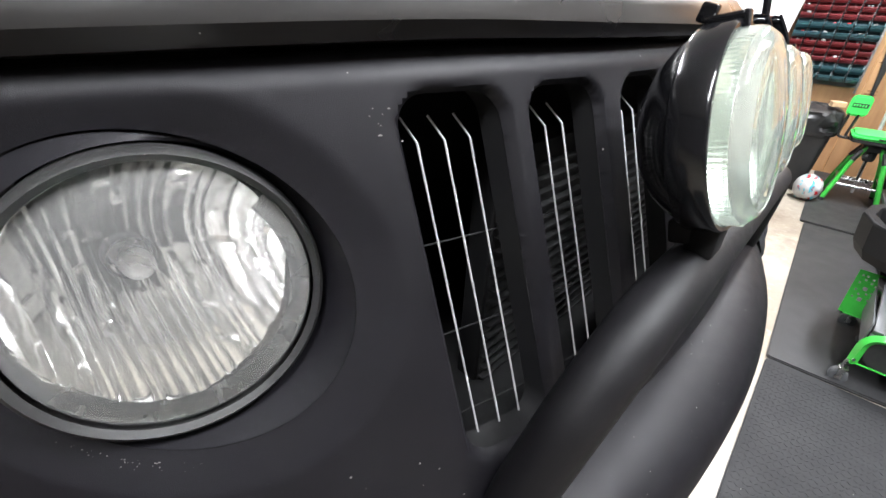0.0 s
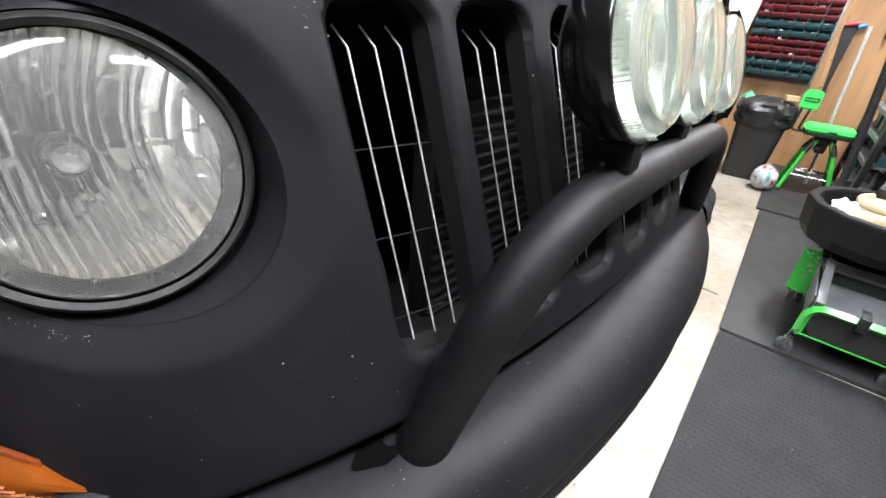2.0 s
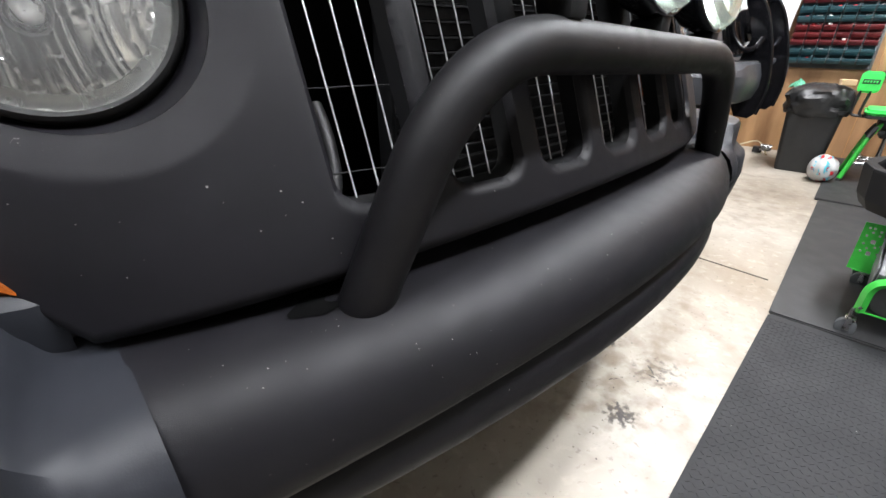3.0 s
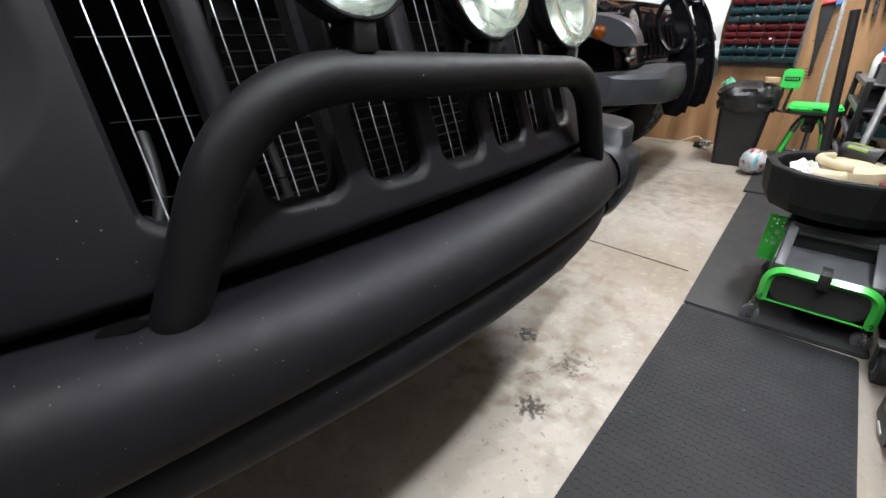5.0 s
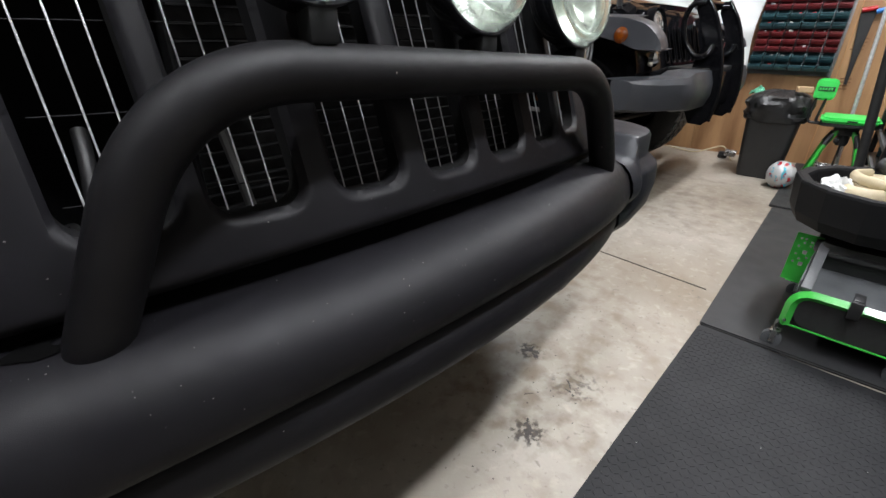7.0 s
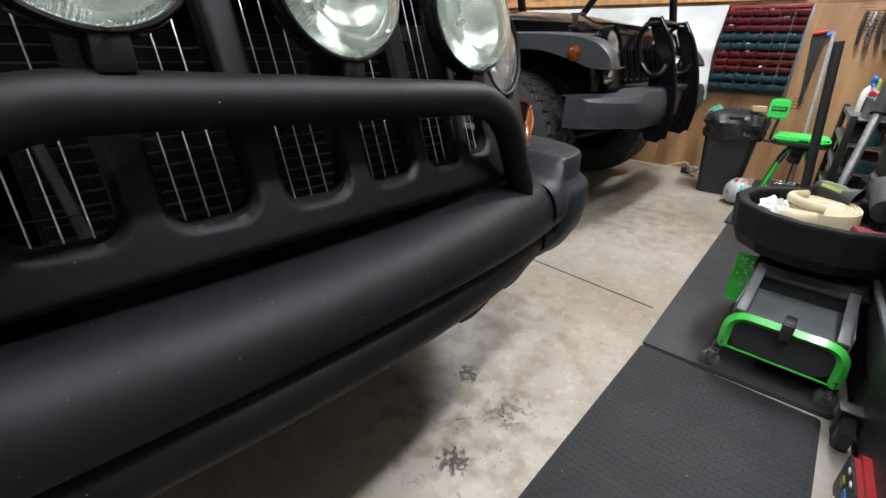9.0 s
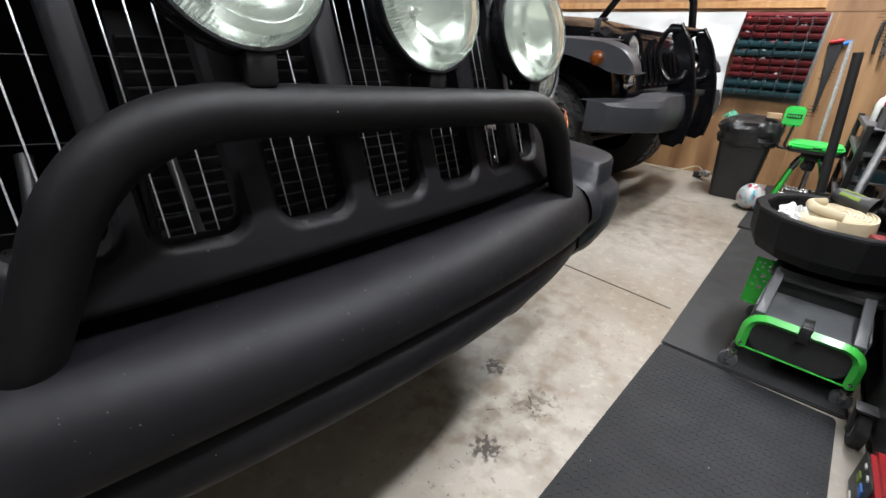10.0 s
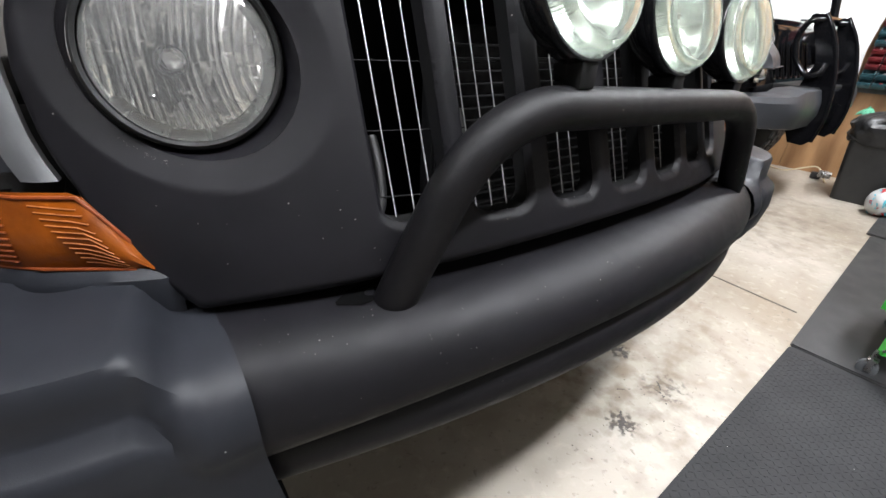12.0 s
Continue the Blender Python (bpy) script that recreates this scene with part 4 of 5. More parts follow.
    for x, y, dz in ((0.26, 0.27, 0.022), (0.52, 0.275, 0.022), (0.58, 0.285, 0.003), (0.66, 0.31, 0), (0.76, 0.365, 0), (0.82, 0.42, -0.004), (0.85, 0.475, -0.012)):
        rows.append([(JX + sx * x, y + 0.11, 0.722 + dz)] + [(JX + sx * x, y + o, z + (dz if z > 0.69 else -dz * 0.5)) for o, z in prof])
    rows.append([(JX + sx * 0.852, 0.53, z) for z in (0.71, 0.705, 0.70, 0.68, 0.63, 0.585, 0.57)])
    bm = grid_mesh(rows)
    bmesh.ops.recalc_face_normals(bm, faces=bm.faces[:])
    wing = jpart("bumper_wing", bm, FLARE_GREY, "satin grey plastic bumper end")
    wing.data.set_sharp_from_angle(angle=radians(24))
    jpart("hood_latch", join(box(0.03, 0.07, 0.012, JX + sx * 0.6, 0.65, 1.088, 0.004), box(0.014, 0.03, 0.09, JX + sx * 0.625, 0.65, 1.045, 0.004), box(0.03, 0.045, 0.03, JX + sx * 0.625, 0.65, 1.005, 0.006)), DARK, "black rubber hood latch")
    if sx > 0:
        jpart("fog_lamp", moved(lathe([(0, -0.01), (0.04, -0.008), (0.045, 0.01), (0.05, 0.05), (0.03, 0.07)], 24, "Y"), Matrix.Translation((JX + sx * 0.16, 0.33, 0.86))), CHROME, "round bright fog lamp")
    # tall curved side plate of the winch guard
    out = [(0.385, 1.03), (0.385, 1.085), (0.365, 1.09), (0.32, 1.05), (0.275, 0.98), (0.235, 0.89), (0.205, 0.79), (0.185, 0.68), (0.182, 0.58), (0.195, 0.49), (0.23, 0.455), (0.3, 0.46), (0.33, 0.52), (0.355, 0.6), (0.35, 0.72), (0.335, 0.8), (0.315, 0.86), (0.345, 0.95)]
    px = JX + (0.18 if sx > 0 else -0.27)
    plate = jpart("guard_plate", slab(out, 0.014, 0.003, "X"), JEEP_BLACK, "tall curved gloss black guard plate", smooth=False)
    plate.matrix_local = JM @ Matrix.Translation((px, 0, 0))
    part("plate_rim", tube(smooth_path([(0.007, 0.35, 1.09), (0.007, 0.275, 0.985), (0.007, 0.205, 0.79), (0.007, 0.182, 0.6), (0.007, 0.2, 0.48)], 0.1, 6), 0.011, 10), JEEP_BLACK, plate)
    part("lamp_hoop", tube(smooth_path([(0.0, 0.35, 1.06), (-0.03, 0.40, 1.06), (-0.03, 0.43, 0.98), (-0.03, 0.40, 0.87), (-0.03, 0.33, 0.8), (-0.03, 0.275, 0.81), (-0.0, 0.265, 0.86)], 0.05, 6), 0.014, 12), JEEP_BLACK, plate)
jpart("guard_tube", tube(smooth_path([(JX - 0.27, 0.39, 1.07), (JX + 0.27, 0.39, 1.07)], 0.05), 0.02, 14), JEEP_BLACK)
jpart("guard_hoop", tube(smooth_path([(JX + 0.2, 0.42, 1.07), (JX + 0.2, 0.46, 1.27), (JX + 0.2, 0.9, 1.30), (JX + 0.2, 1.05, 1.1)], 0.05, 6), 0.022, 14), JEEP_BLACK, "black tube hoop")
jpart("winch_deck", box(0.56, 0.22, 0.03, JX, 0.36, 0.735, 0.006), DARK)
jpart("winch_bumper", box(0.54, 0.2, 0.2, JX, 0.33, 0.63, 0.02), JEEP_BLACK)
jpart("underbody", box(1.1, 2.4, 0.3, JX, 2.5, 0.52, 0.03), DULL_BLACK)
jpart("axle", tube([(JX - 0.6, 0.98, 0.41), (JX + 0.6, 0.98, 0.41)], 0.05, 14), DULL_BLACK)
jpart("tie_rod", tube([(JX - 0.55, 0.8, 0.4), (JX + 0.55, 0.8, 0.38)], 0.018, 10), DARK)
jpart("body_tub", box(1.5, 2.2, 0.62, JX, 2.85, 0.86, 0.05, 3), JEEP_BLACK)
jpart("windscreen_frame", join(box(1.4, 0.06, 0.06, JX, 1.95, 1.72, 0.02), box(0.06, 0.06, 0.6, JX - 0.67, 1.86, 1.42, 0.02, rx=-15), box(0.06, 0.06, 0.6, JX + 0.67, 1.86, 1.42, 0.02, rx=-15)), JEEP_BLACK)
jpart("cowl_vents", join(*[box(0.03, 0.006, 0.006, JX - 0.45 + k * 0.05, 1.62, 1.15, 0.001) for k in range(16)]), STEEL)

# ---- end wall: plywood sheets ----
wall_back = bpy.data.objects["wall_back"]
for k, (y0, y1, z0, z1) in enumerate(((-1.540, -0.232, 0.000, 1.202), (-0.227, 0.556, 0.000, 1.202), (0.560, 1.654, 0.000, 1.202), (1.658, 2.752, 0.000, 1.202), (-1.540, -0.182, 1.206, 2.600), (-0.177, 0.916, 1.206, 2.600), (0.921, 2.014, 1.206, 2.600), (2.018, 3.112, 1.206, 2.600))):
    part("plywood_sheet", box(0.012, y1 - y0, z1 - z0, WX + 0.008, (y0 + y1) / 2, (z0 + z1) / 2, 0.001), PLYWOOD, wall_back, smooth=False)
part("shelf_edge", box(0.02, 3.2, 0.045, WX - 0.01, 1.454, 1.247, 0.003), STUD, wall_back, smooth=False)
for k, (y, z) in enumerate(((-0.281, 0.79), (-0.272, 0.54), (-0.461, 1.17))):
    stamp = join(*[box(0.002, 0.07 - 0.01 * (j % 2), 0.008, WX + 0.0012, y - 0.004 * j, z + j * 0.022, 0) for j in range(4)])
    tagged(part("ink_stamp", stamp, material("faded_ink", (0.22, 0.1, 0.04), 0.6) if k == 0 else bpy.data.materials["faded_ink"], wall_back, smooth=False))

# plastic sheet pinned over the wall
rows = []
for i in range(49):
    y = 0.313 + 2.4 * i / 48
    row = []
    for k in range(25):
        z = 1.2 - (0.65 - 0.055 * math.sin(i * 0.4)) * k / 24
        lean = 0.015 * math.sin(z * 9)
        row.append((WX - 0.03 - 0.02 * math.sin(y * 9 + z * 4) * math.sin(y * 3.1 + 1) - 0.028 * noise.noise((y * 7, z * 5, 1)) - 0.012 * noise.noise((y * 19, z * 15, 3)) - 0.008 * k / 24, y + lean, z))
    rows.append(row)
sheet = thing("plastic_sheet", "crumpled white plastic sheet pinned to the plywood wall", "plastic sheet", WX - 0.02, 1.8, 0.7)
part("film", moved(grid_mesh(rows), Matrix.Translation((-WX + 0.02, -1.8, -0.7))), SHEET, sheet)

# ---- rack of small parts bins ----
rack = thing("bin_rack", "wall rack of red and teal plastic parts bins", "storage rack", WX - 0.01, 0.058, 0.615, size=0.905)
part("rack_panel", box(0.006, 0.54, 0.62, 0, 0, 0.31, 0.001), PANEL_GREY, rack, "grey slotted back panel", smooth=False)
part("rack_rail", box(0.02, 0.014, 0.68, -0.006, -0.277, 0.30, 0.002), ALLOY, rack, "pale metal edge rail")
part("rack_header", box(0.03, 0.54, 0.025, -0.016, 0, 0.632, 0.003), BIN_RED, rack)


def bin_mesh(w, h, d):
    """An open hopper: low slanted front, high back."""
    t = 0.004
    side = [(0, 0), (-d * 0.75, 0), (-d, h * 0.28), (-d, h * 0.55), (-d * 0.62, h * 0.6), (-d * 0.45, h), (0, h)]
    parts_ = []
    for s in (-1, 1):
        parts_.append(moved(slab([(a, b) for a, b in side], t, 0, "Y"), Matrix.Translation((0, s * (w / 2 - t / 2) - t / 2, 0))))
    parts_ += [box(d * 0.75, w, t, -d * 0.375, 0, t / 2, 0), box(t, w, h, -t / 2, 0, h / 2, 0), box(t, w, h * 0.36, -d + t / 2 + 0.002, 0, h * 0.4, 0, ry=0),
               box(d * 0.38, w, t, -d * 0.87, 0, h * 0.14, 0, ry=48), box(0.007, w, 0.006, -d - 0.001, 0, h * 0.55, 0.001)]
    return join(*parts_)


ROWS_BIN = [("r", 0.575), ("r", 0.522), ("r", 0.469), ("t", 0.402), ("t", 0.338), ("r", 0.282), ("r", 0.229), ("r", 0.176), ("t", 0.107), ("t", 0.043)]
first = {}
for kind_, z in ROWS_BIN:
    for c in range(6):
        y = 0.225 - c * 0.09
        if kind_ not in first:
            w, h, d = (0.078, 0.044, 0.075) if kind_ == "r" else (0.08, 0.054, 0.095)
            first[kind_] = part("parts_bin", bin_mesh(w, h, d), BIN_RED if kind_ == "r" else BIN_TEAL, rack, "small red plastic bin" if kind_ == "r" else "small teal plastic bin", smooth=False, at=pose(-0.006, y, z))
        else:
            ob = new("parts_bin", first[kind_].data)
            ob.parent, ob.matrix_local = rack, pose(-0.006, y, z)
            tagged(ob, first[kind_]["label"])
rng = random.Random(4)
for k in range(26):
    kind_, z = ROWS_BIN[rng.randrange(10)]
    y = 0.225 - rng.randrange(6) * 0.09 + rng.uniform(-0.02, 0.02)
    part("loose_part", box(0.02, rng.uniform(0.01, 0.03), 0.012, -0.06, y, z + 0.034, 0.003, rz=rng.uniform(0, 90), rx=rng.uniform(-30, 30)), rng.choice((STEEL, WHITE, ALLOY, RED)), rack, smooth=False)

# ---- rubbish bin, liner and box on it ----
can = thing("bin", "black plastic rubbish bin standing against the wall", "bin", 3.275, 0.002, 0.000, size=0.9)
rows = []
for z, hx, hy in ((0.0, 0.125, 0.125), (0.02, 0.13, 0.13), (0.40, 0.155, 0.16), (0.425, 0.157, 0.162), (0.43, 0.168, 0.173), (0.455, 0.17, 0.175), (0.456, 0.155, 0.16), (0.2, 0.14, 0.145)):
    rows.append([(a, b, z) for a, b in rounded(2 * hx, 2 * hy, 0.035)])
bm = grid_mesh(rows, closed_v=True)
bmesh.ops.recalc_face_normals(bm, faces=bm.faces[:])
part("body", bm, DARK, can, "black ribbed plastic bin body")
rows = []
for z, k in ((0.41, 1.06), (0.43, 1.12), (0.455, 1.17), (0.48, 1.13), (0.50, 1.16), (0.53, 1.17), (0.555, 1.1), (0.575, 1.04), (0.59, 0.9), (0.60, 0.72), (0.612, 0.4), (0.615, 0.0)):
    row = []
    for j in range(72):
        a = 2 * math.pi * j / 72
        w = 1 + 0.02 * math.sin(a * 7 + z * 60) + 0.11 * noise.noise((math.cos(a) * 3, math.sin(a) * 3, z * 26)) + 0.06 * noise.noise((math.cos(a) * 9, math.sin(a) * 9, z * 60))
        row.append((0.165 * k * w * math.copysign(abs(math.cos(a)) ** 0.7, math.cos(a)), 0.17 * k * w * math.copysign(abs(math.sin(a)) ** 0.7, math.sin(a)), z + 0.012 * noise.noise((math.cos(a) * 4 + k, math.sin(a) * 4, z * 8))))
    rows.append(row)
bm = grid_mesh(rows, closed_v=True)
bmesh.ops.recalc_face_normals(bm, faces=bm.faces[:])
part("liner", bm, BAG, can, "black crumpled bin liner bulging over the rim")
blk = thing("wood_block", "small pale offcut of wood lying on the liner", "wood block", 3.193, -0.104, 0.556, 20, size=0.9)
part("block", box(0.05, 0.085, 0.035, 0, 0, 0.0175, 0.003), PALE_WOOD, blk, smooth=False)
rag = thing("green_rag", "crumpled pale green cloth on the bin liner", "cloth", 3.311, 0.136, 0.522, size=0.9)
rows = [[(0.05 * r * math.cos(a) * (1 + 0.25 * math.sin(3 * a + r * 4)), 0.05 * r * math.sin(a) * (1 + 0.25 * math.cos(4 * a)), 0.05 * (1 - r) + 0.012 * math.sin(5 * a + 9 * r)) for a in [2 * math.pi * j / 24 for j in range(24)]] for r in (0.02, 0.3, 0.55, 0.8, 1.0)]
part("cloth", grid_mesh(rows, closed_v=True), material("pale_green_cloth", (0.12, 0.42, 0.26), 0.8, bump=0.3, bump_scale=120), rag)
roll = thing("wrapped_bundle", "white plastic-wrapped bundle with blue and red print", "bundle", 3.002, -0.139, 0.000, size=0.9)
rows = []
for i in range(21):
    t = i / 20
    r = 0.095 * (math.sin(math.pi * min(0.999, max(0.001, t))) ** 0.38)
    rows.append([(r * math.cos(a) * (1 + 0.12 * noise.noise((math.cos(a) * 3, math.sin(a) * 3, t * 5))), 0.17 * (t - 0.5), 0.092 + r * 0.96 * math.sin(a) * (1 + 0.05 * math.sin(a * 6 + t * 9))) for a in [2 * math.pi * j / 28 for j in range(28)]])
bm = grid_mesh(rows, closed_v=True)
bmesh.ops.recalc_face_normals(bm, faces=bm.faces[:])
bundle = part("wrapper", bm, material("clear_bag_plastic", (0.42, 0.42, 0.41), 0.3, second=(0.6, 0.6, 0.59), scale=14, bump=0.6, bump_scale=40), roll, "crumpled white plastic wrapper")
rng = random.Random(12)
for k in range(34):
    a0, y0 = rng.uniform(1.6, 4.6), rng.uniform(-0.055, 0.055)
    da, dy = rng.uniform(0.15, 0.5), rng.uniform(0.006, 0.018)
    rows = []
    for u in range(7):
        yy = y0 + dy * (u / 6 - 0.5)
        rr_ = 0.0965 * math.sin(math.pi * (0.5 + yy / 0.17)) ** 0.38 + 0.0015
        rows.append([(rr_ * math.cos(a), yy + 0.004 * math.sin(a * 9), 0.092 + rr_ * 0.96 * math.sin(a) * (1 + 0.05 * math.sin(a * 6 + (0.5 + yy / 0.17) * 9))) for a in [a0 + da * w / 6 for w in range(7)]])
    part("print_patch", grid_mesh(rows), CYAN if rng.random() < 0.62 else RED, bundle)
cord = thing("extension_cord", "pale cord and plug lying along the wall", "cord", 3.633, 0.389, 0.000, size=0.9)
part("cable", tube(smooth_path([(0.1, 0.4, 0.02), (0.0, 0.1, 0.012), (0.05, -0.1, 0.10), (-0.02, -0.16, 0.06), (-0.1, -0.2, 0.012)], 0.06, 6), 0.006, 8), CREAM, cord)
part("plug", moved(lathe([(0, 0), (0.028, 0.0), (0.03, 0.03), (0.03, 0.08), (0.02, 0.085), (0, 0.085)], 20, "Y"), Matrix.Translation((-0.05, -0.22, 0.06))), STEEL, cord, "bright metal fitting")
part("plug_body", box(0.06, 0.07, 0.05, 0.0, -0.12, 0.03, 0.008), DARK, cord)

# ---- tall green shop stool ----
stool = thing("shop_stool", "green padded shop stool with a backrest", "stool", 3.187, -0.367, 0.000, size=0.9)
part("seat", join(slab(rounded(0.30, 0.31, 0.06), 0.035, 0.014, "Z")), NEON, stool, "bright green vinyl seat pad", at=pose(0, 0, 0.452))
part("seat_pan", slab(rounded(0.29, 0.30, 0.05), 0.022, 0.004, "Z"), DARK, stool, at=pose(0, 0, 0.43))
part("seat_print", box(0.004, 0.05, 0.01, -0.15, -0.01, 0.472, 0.001), DARK, stool)
back = part("backrest", slab(rounded(0.115, 0.135, 0.03), 0.03, 0.012, "X"), NEON, stool, "bright green vinyl backrest", at=pose(-0.03, 0.178, 0.645))
part("logo_plate", box(0.003, 0.085, 0.028, -0.0015, -0.002, 0.004, 0.001), DARK, back, "dark printed badge", smooth=False)
for j in range(5):
    part("logo_mark", box(0.002, 0.009, 0.014, -0.0035, 0.03 - j * 0.015, 0.004, 0), NEON, back, smooth=False)
for s in (-1, 1):
    part("back_tube", tube(smooth_path([(0.0, 0.06 + s * 0.02, 0.425), (0.0, 0.2 + s * 0.022, 0.43), (-0.012, 0.185 + s * 0.025, 0.60)], 0.03, 5), 0.009, 10), DARK, stool)
for sx in (-1, 1):
    for sy in (-1, 1):
        leg = part("leg", tube(smooth_path([(sx * 0.05, sy * 0.04, 0.40), (sx * 0.085, sy * 0.085, 0.31), (sx * 0.15, sy * 0.15, 0.02)], 0.05, 5), 0.0155, 12), GREEN, stool, "green painted tube leg")
        part("foot", tube([(sx * 0.148, sy * 0.148, 0.03), (sx * 0.152, sy * 0.152, 0.0)], 0.018, 12), RUBBER, leg)
        part("sleeve", tube([(sx * 0.06, sy * 0.058, 0.375), (sx * 0.088, sy * 0.088, 0.305)], 0.0175, 12), DARK, leg)
ring = [(0.125 * math.cos(a) * 1.05, 0.125 * math.sin(a) * 1.05, 0.13) for a in [math.pi / 4 + math.pi / 2 * j for j in range(5)]]
part("foot_rail", tube(ring, 0.0085, 10), STEEL, stool, "chrome foot rail")
part("foot_rail", tube([(x, y, 0.19) for x, y, z in ring[:2]], 0.0085, 10), STEEL, stool)
part("column", moved(lathe([(0.03, 0.30), (0.035, 0.32), (0.035, 0.41), (0.06, 0.425), (0.06, 0.43)], 20), Matrix.Identity(4)), DARK, stool)
part("knob", join(box(0.05, 0.03, 0.03, -0.07, 0.03, 0.34, 0.006), tube([(0, 0, 0.3), (0, 0, 0.16)], 0.006, 8)), DARK, stool)
for s_ in (-1, 1):
    part("foot_rung", tube([(s_ * 0.122, -0.122, 0.14), (s_ * 0.122, 0.122, 0.14)], 0.008, 10), STEEL, stool, "chrome foot rung")
    part("foot_rung", tube([(-0.115, s_ * 0.115, 0.17), (0.115, s_ * 0.115, 0.17)], 0.008, 10), STEEL, stool, "chrome foot rung")
part("swivel_box", box(0.13, 0.13, 0.06, 0, 0, 0.40, 0.008), DARK, stool, "black swivel mount")

# ---- things along the bench side ----
# rods standing by the wall
rod = thing("chrome_rod", "long bright chrome rod leaning on the plywood wall", "rod", 3.424, -0.390, 0.000, size=0.9)
part("shaft", tube([(-0.05, -0.01, 0.0), (0.0, 0.055, 1.13)], 0.0115, 16), WIRE, rod)
post = thing("hoist_post", "black steel post standing on the floor", "post", 2.350, -0.428, 0.000, size=0.9)
part("shaft", tube([(0, -0.035, 0.06), (0, 0.075, 1.04)], 0.021, 16), DARK, post)
part("socket", tube([(0, -0.045, 0.0), (0, -0.012, 0.36)], 0.03, 16), DARK, post)
jack = thing("floor_jack", "floor jack with a grey tube handle and black grip", "jack", 1.96, -0.555, 0, size=0.93)
part("handle", tube([(-0.02, 0.05, 0.33), (0.16, 0.0, 0.80)], 0.0165, 16), ALLOY, jack, "grey metal handle tube")
part("grip", tube([(0.13, 0.008, 0.735), (0.2, -0.012, 0.92)], 0.028, 16), RUBBER, jack, "black foam grip")
part("socket", tube([(-0.06, 0.06, 0.2), (-0.01, 0.047, 0.37)], 0.028, 16), DARK, jack)
part("chassis", box(0.5, 0.2, 0.14, 0.05, 0.0, 0.09, 0.02), DARK, jack)
for sx in (-1, 1):
    part("wheel", moved(lathe([(0.0, -0.02), (0.035, -0.02), (0.04, -0.015), (0.04, 0.015), (0.035, 0.02), (0, 0.02)], 18, "Y"), Matrix.Translation((0.05 + sx * 0.2, 0.1, 0.04))), STEEL, jack)

# wall tools
saw = thing("dust_pan_brush", "dark hand tool with red and blue grip on the wall", "hand tool", WX - 0.02, -0.281, 0.57, size=0.9)
part("blade", slab([(-0.035, 0.50), (0.055, 0.50), (0.012, 0.17), (0.0, 0.0), (-0.02, 0.0), (-0.022, 0.17)], 0.014, 0.003, "X"), DARK, saw)
part("grip", tube([(-0.01, 0.05, 0.50), (-0.01, -0.03, 0.515)], 0.016, 12), RED, saw)
part("grip_end", tube([(-0.01, -0.03, 0.49), (-0.01, -0.08, 0.505)], 0.017, 12), BLUE, saw)
hooks = thing("wire_rack", "wire tool rack with dark tools hung on the wall", "tool rack", WX - 0.0, -0.542, 1.0, size=0.9)
for k in range(7):
    part("wire", tube([(-0.03, -0.13, 0.02 + k * 0.024), (-0.03, 0.1, 0.05 + k * 0.02)], 0.003, 6), DARK, hooks)
for k in range(5):
    part("hung_tool", tube(smooth_path([(-0.05, 0.08 - k * 0.05, 0.16), (-0.055, 0.085 - k * 0.05, 0.06), (-0.05, 0.075 - k * 0.055, -0.05 - 0.03 * (k % 2))], 0.03, 4), 0.011 + 0.004 * (k % 2), 8), (DARK, STEEL, DARK, ALLOY, DARK)[k], hooks)

# shelving beside the wall, filled with oddments
shelf = thing("steel_shelf", "black steel shelving loaded with tools and boxes", "shelving", 2.9, -0.665, 0.011, size=0.9)
for px in (-0.415, 0.415):
    for py in (-0.165, 0.165):
        part("upright", box(0.045, 0.03, 0.69, px, py, 0.345, 0.003), DARK, shelf, smooth=False)
for z in (0.1, 0.25, 0.4, 0.54, 0.672):
    part("shelf_board", join(box(0.86, 0.35, 0.008, 0, 0, z, 0.002), box(0.86, 0.006, 0.026, 0, 0.172, z - 0.006, 0.002)), PANEL_GREY, shelf, smooth=False)
rng = random.Random(8)
oddments = []
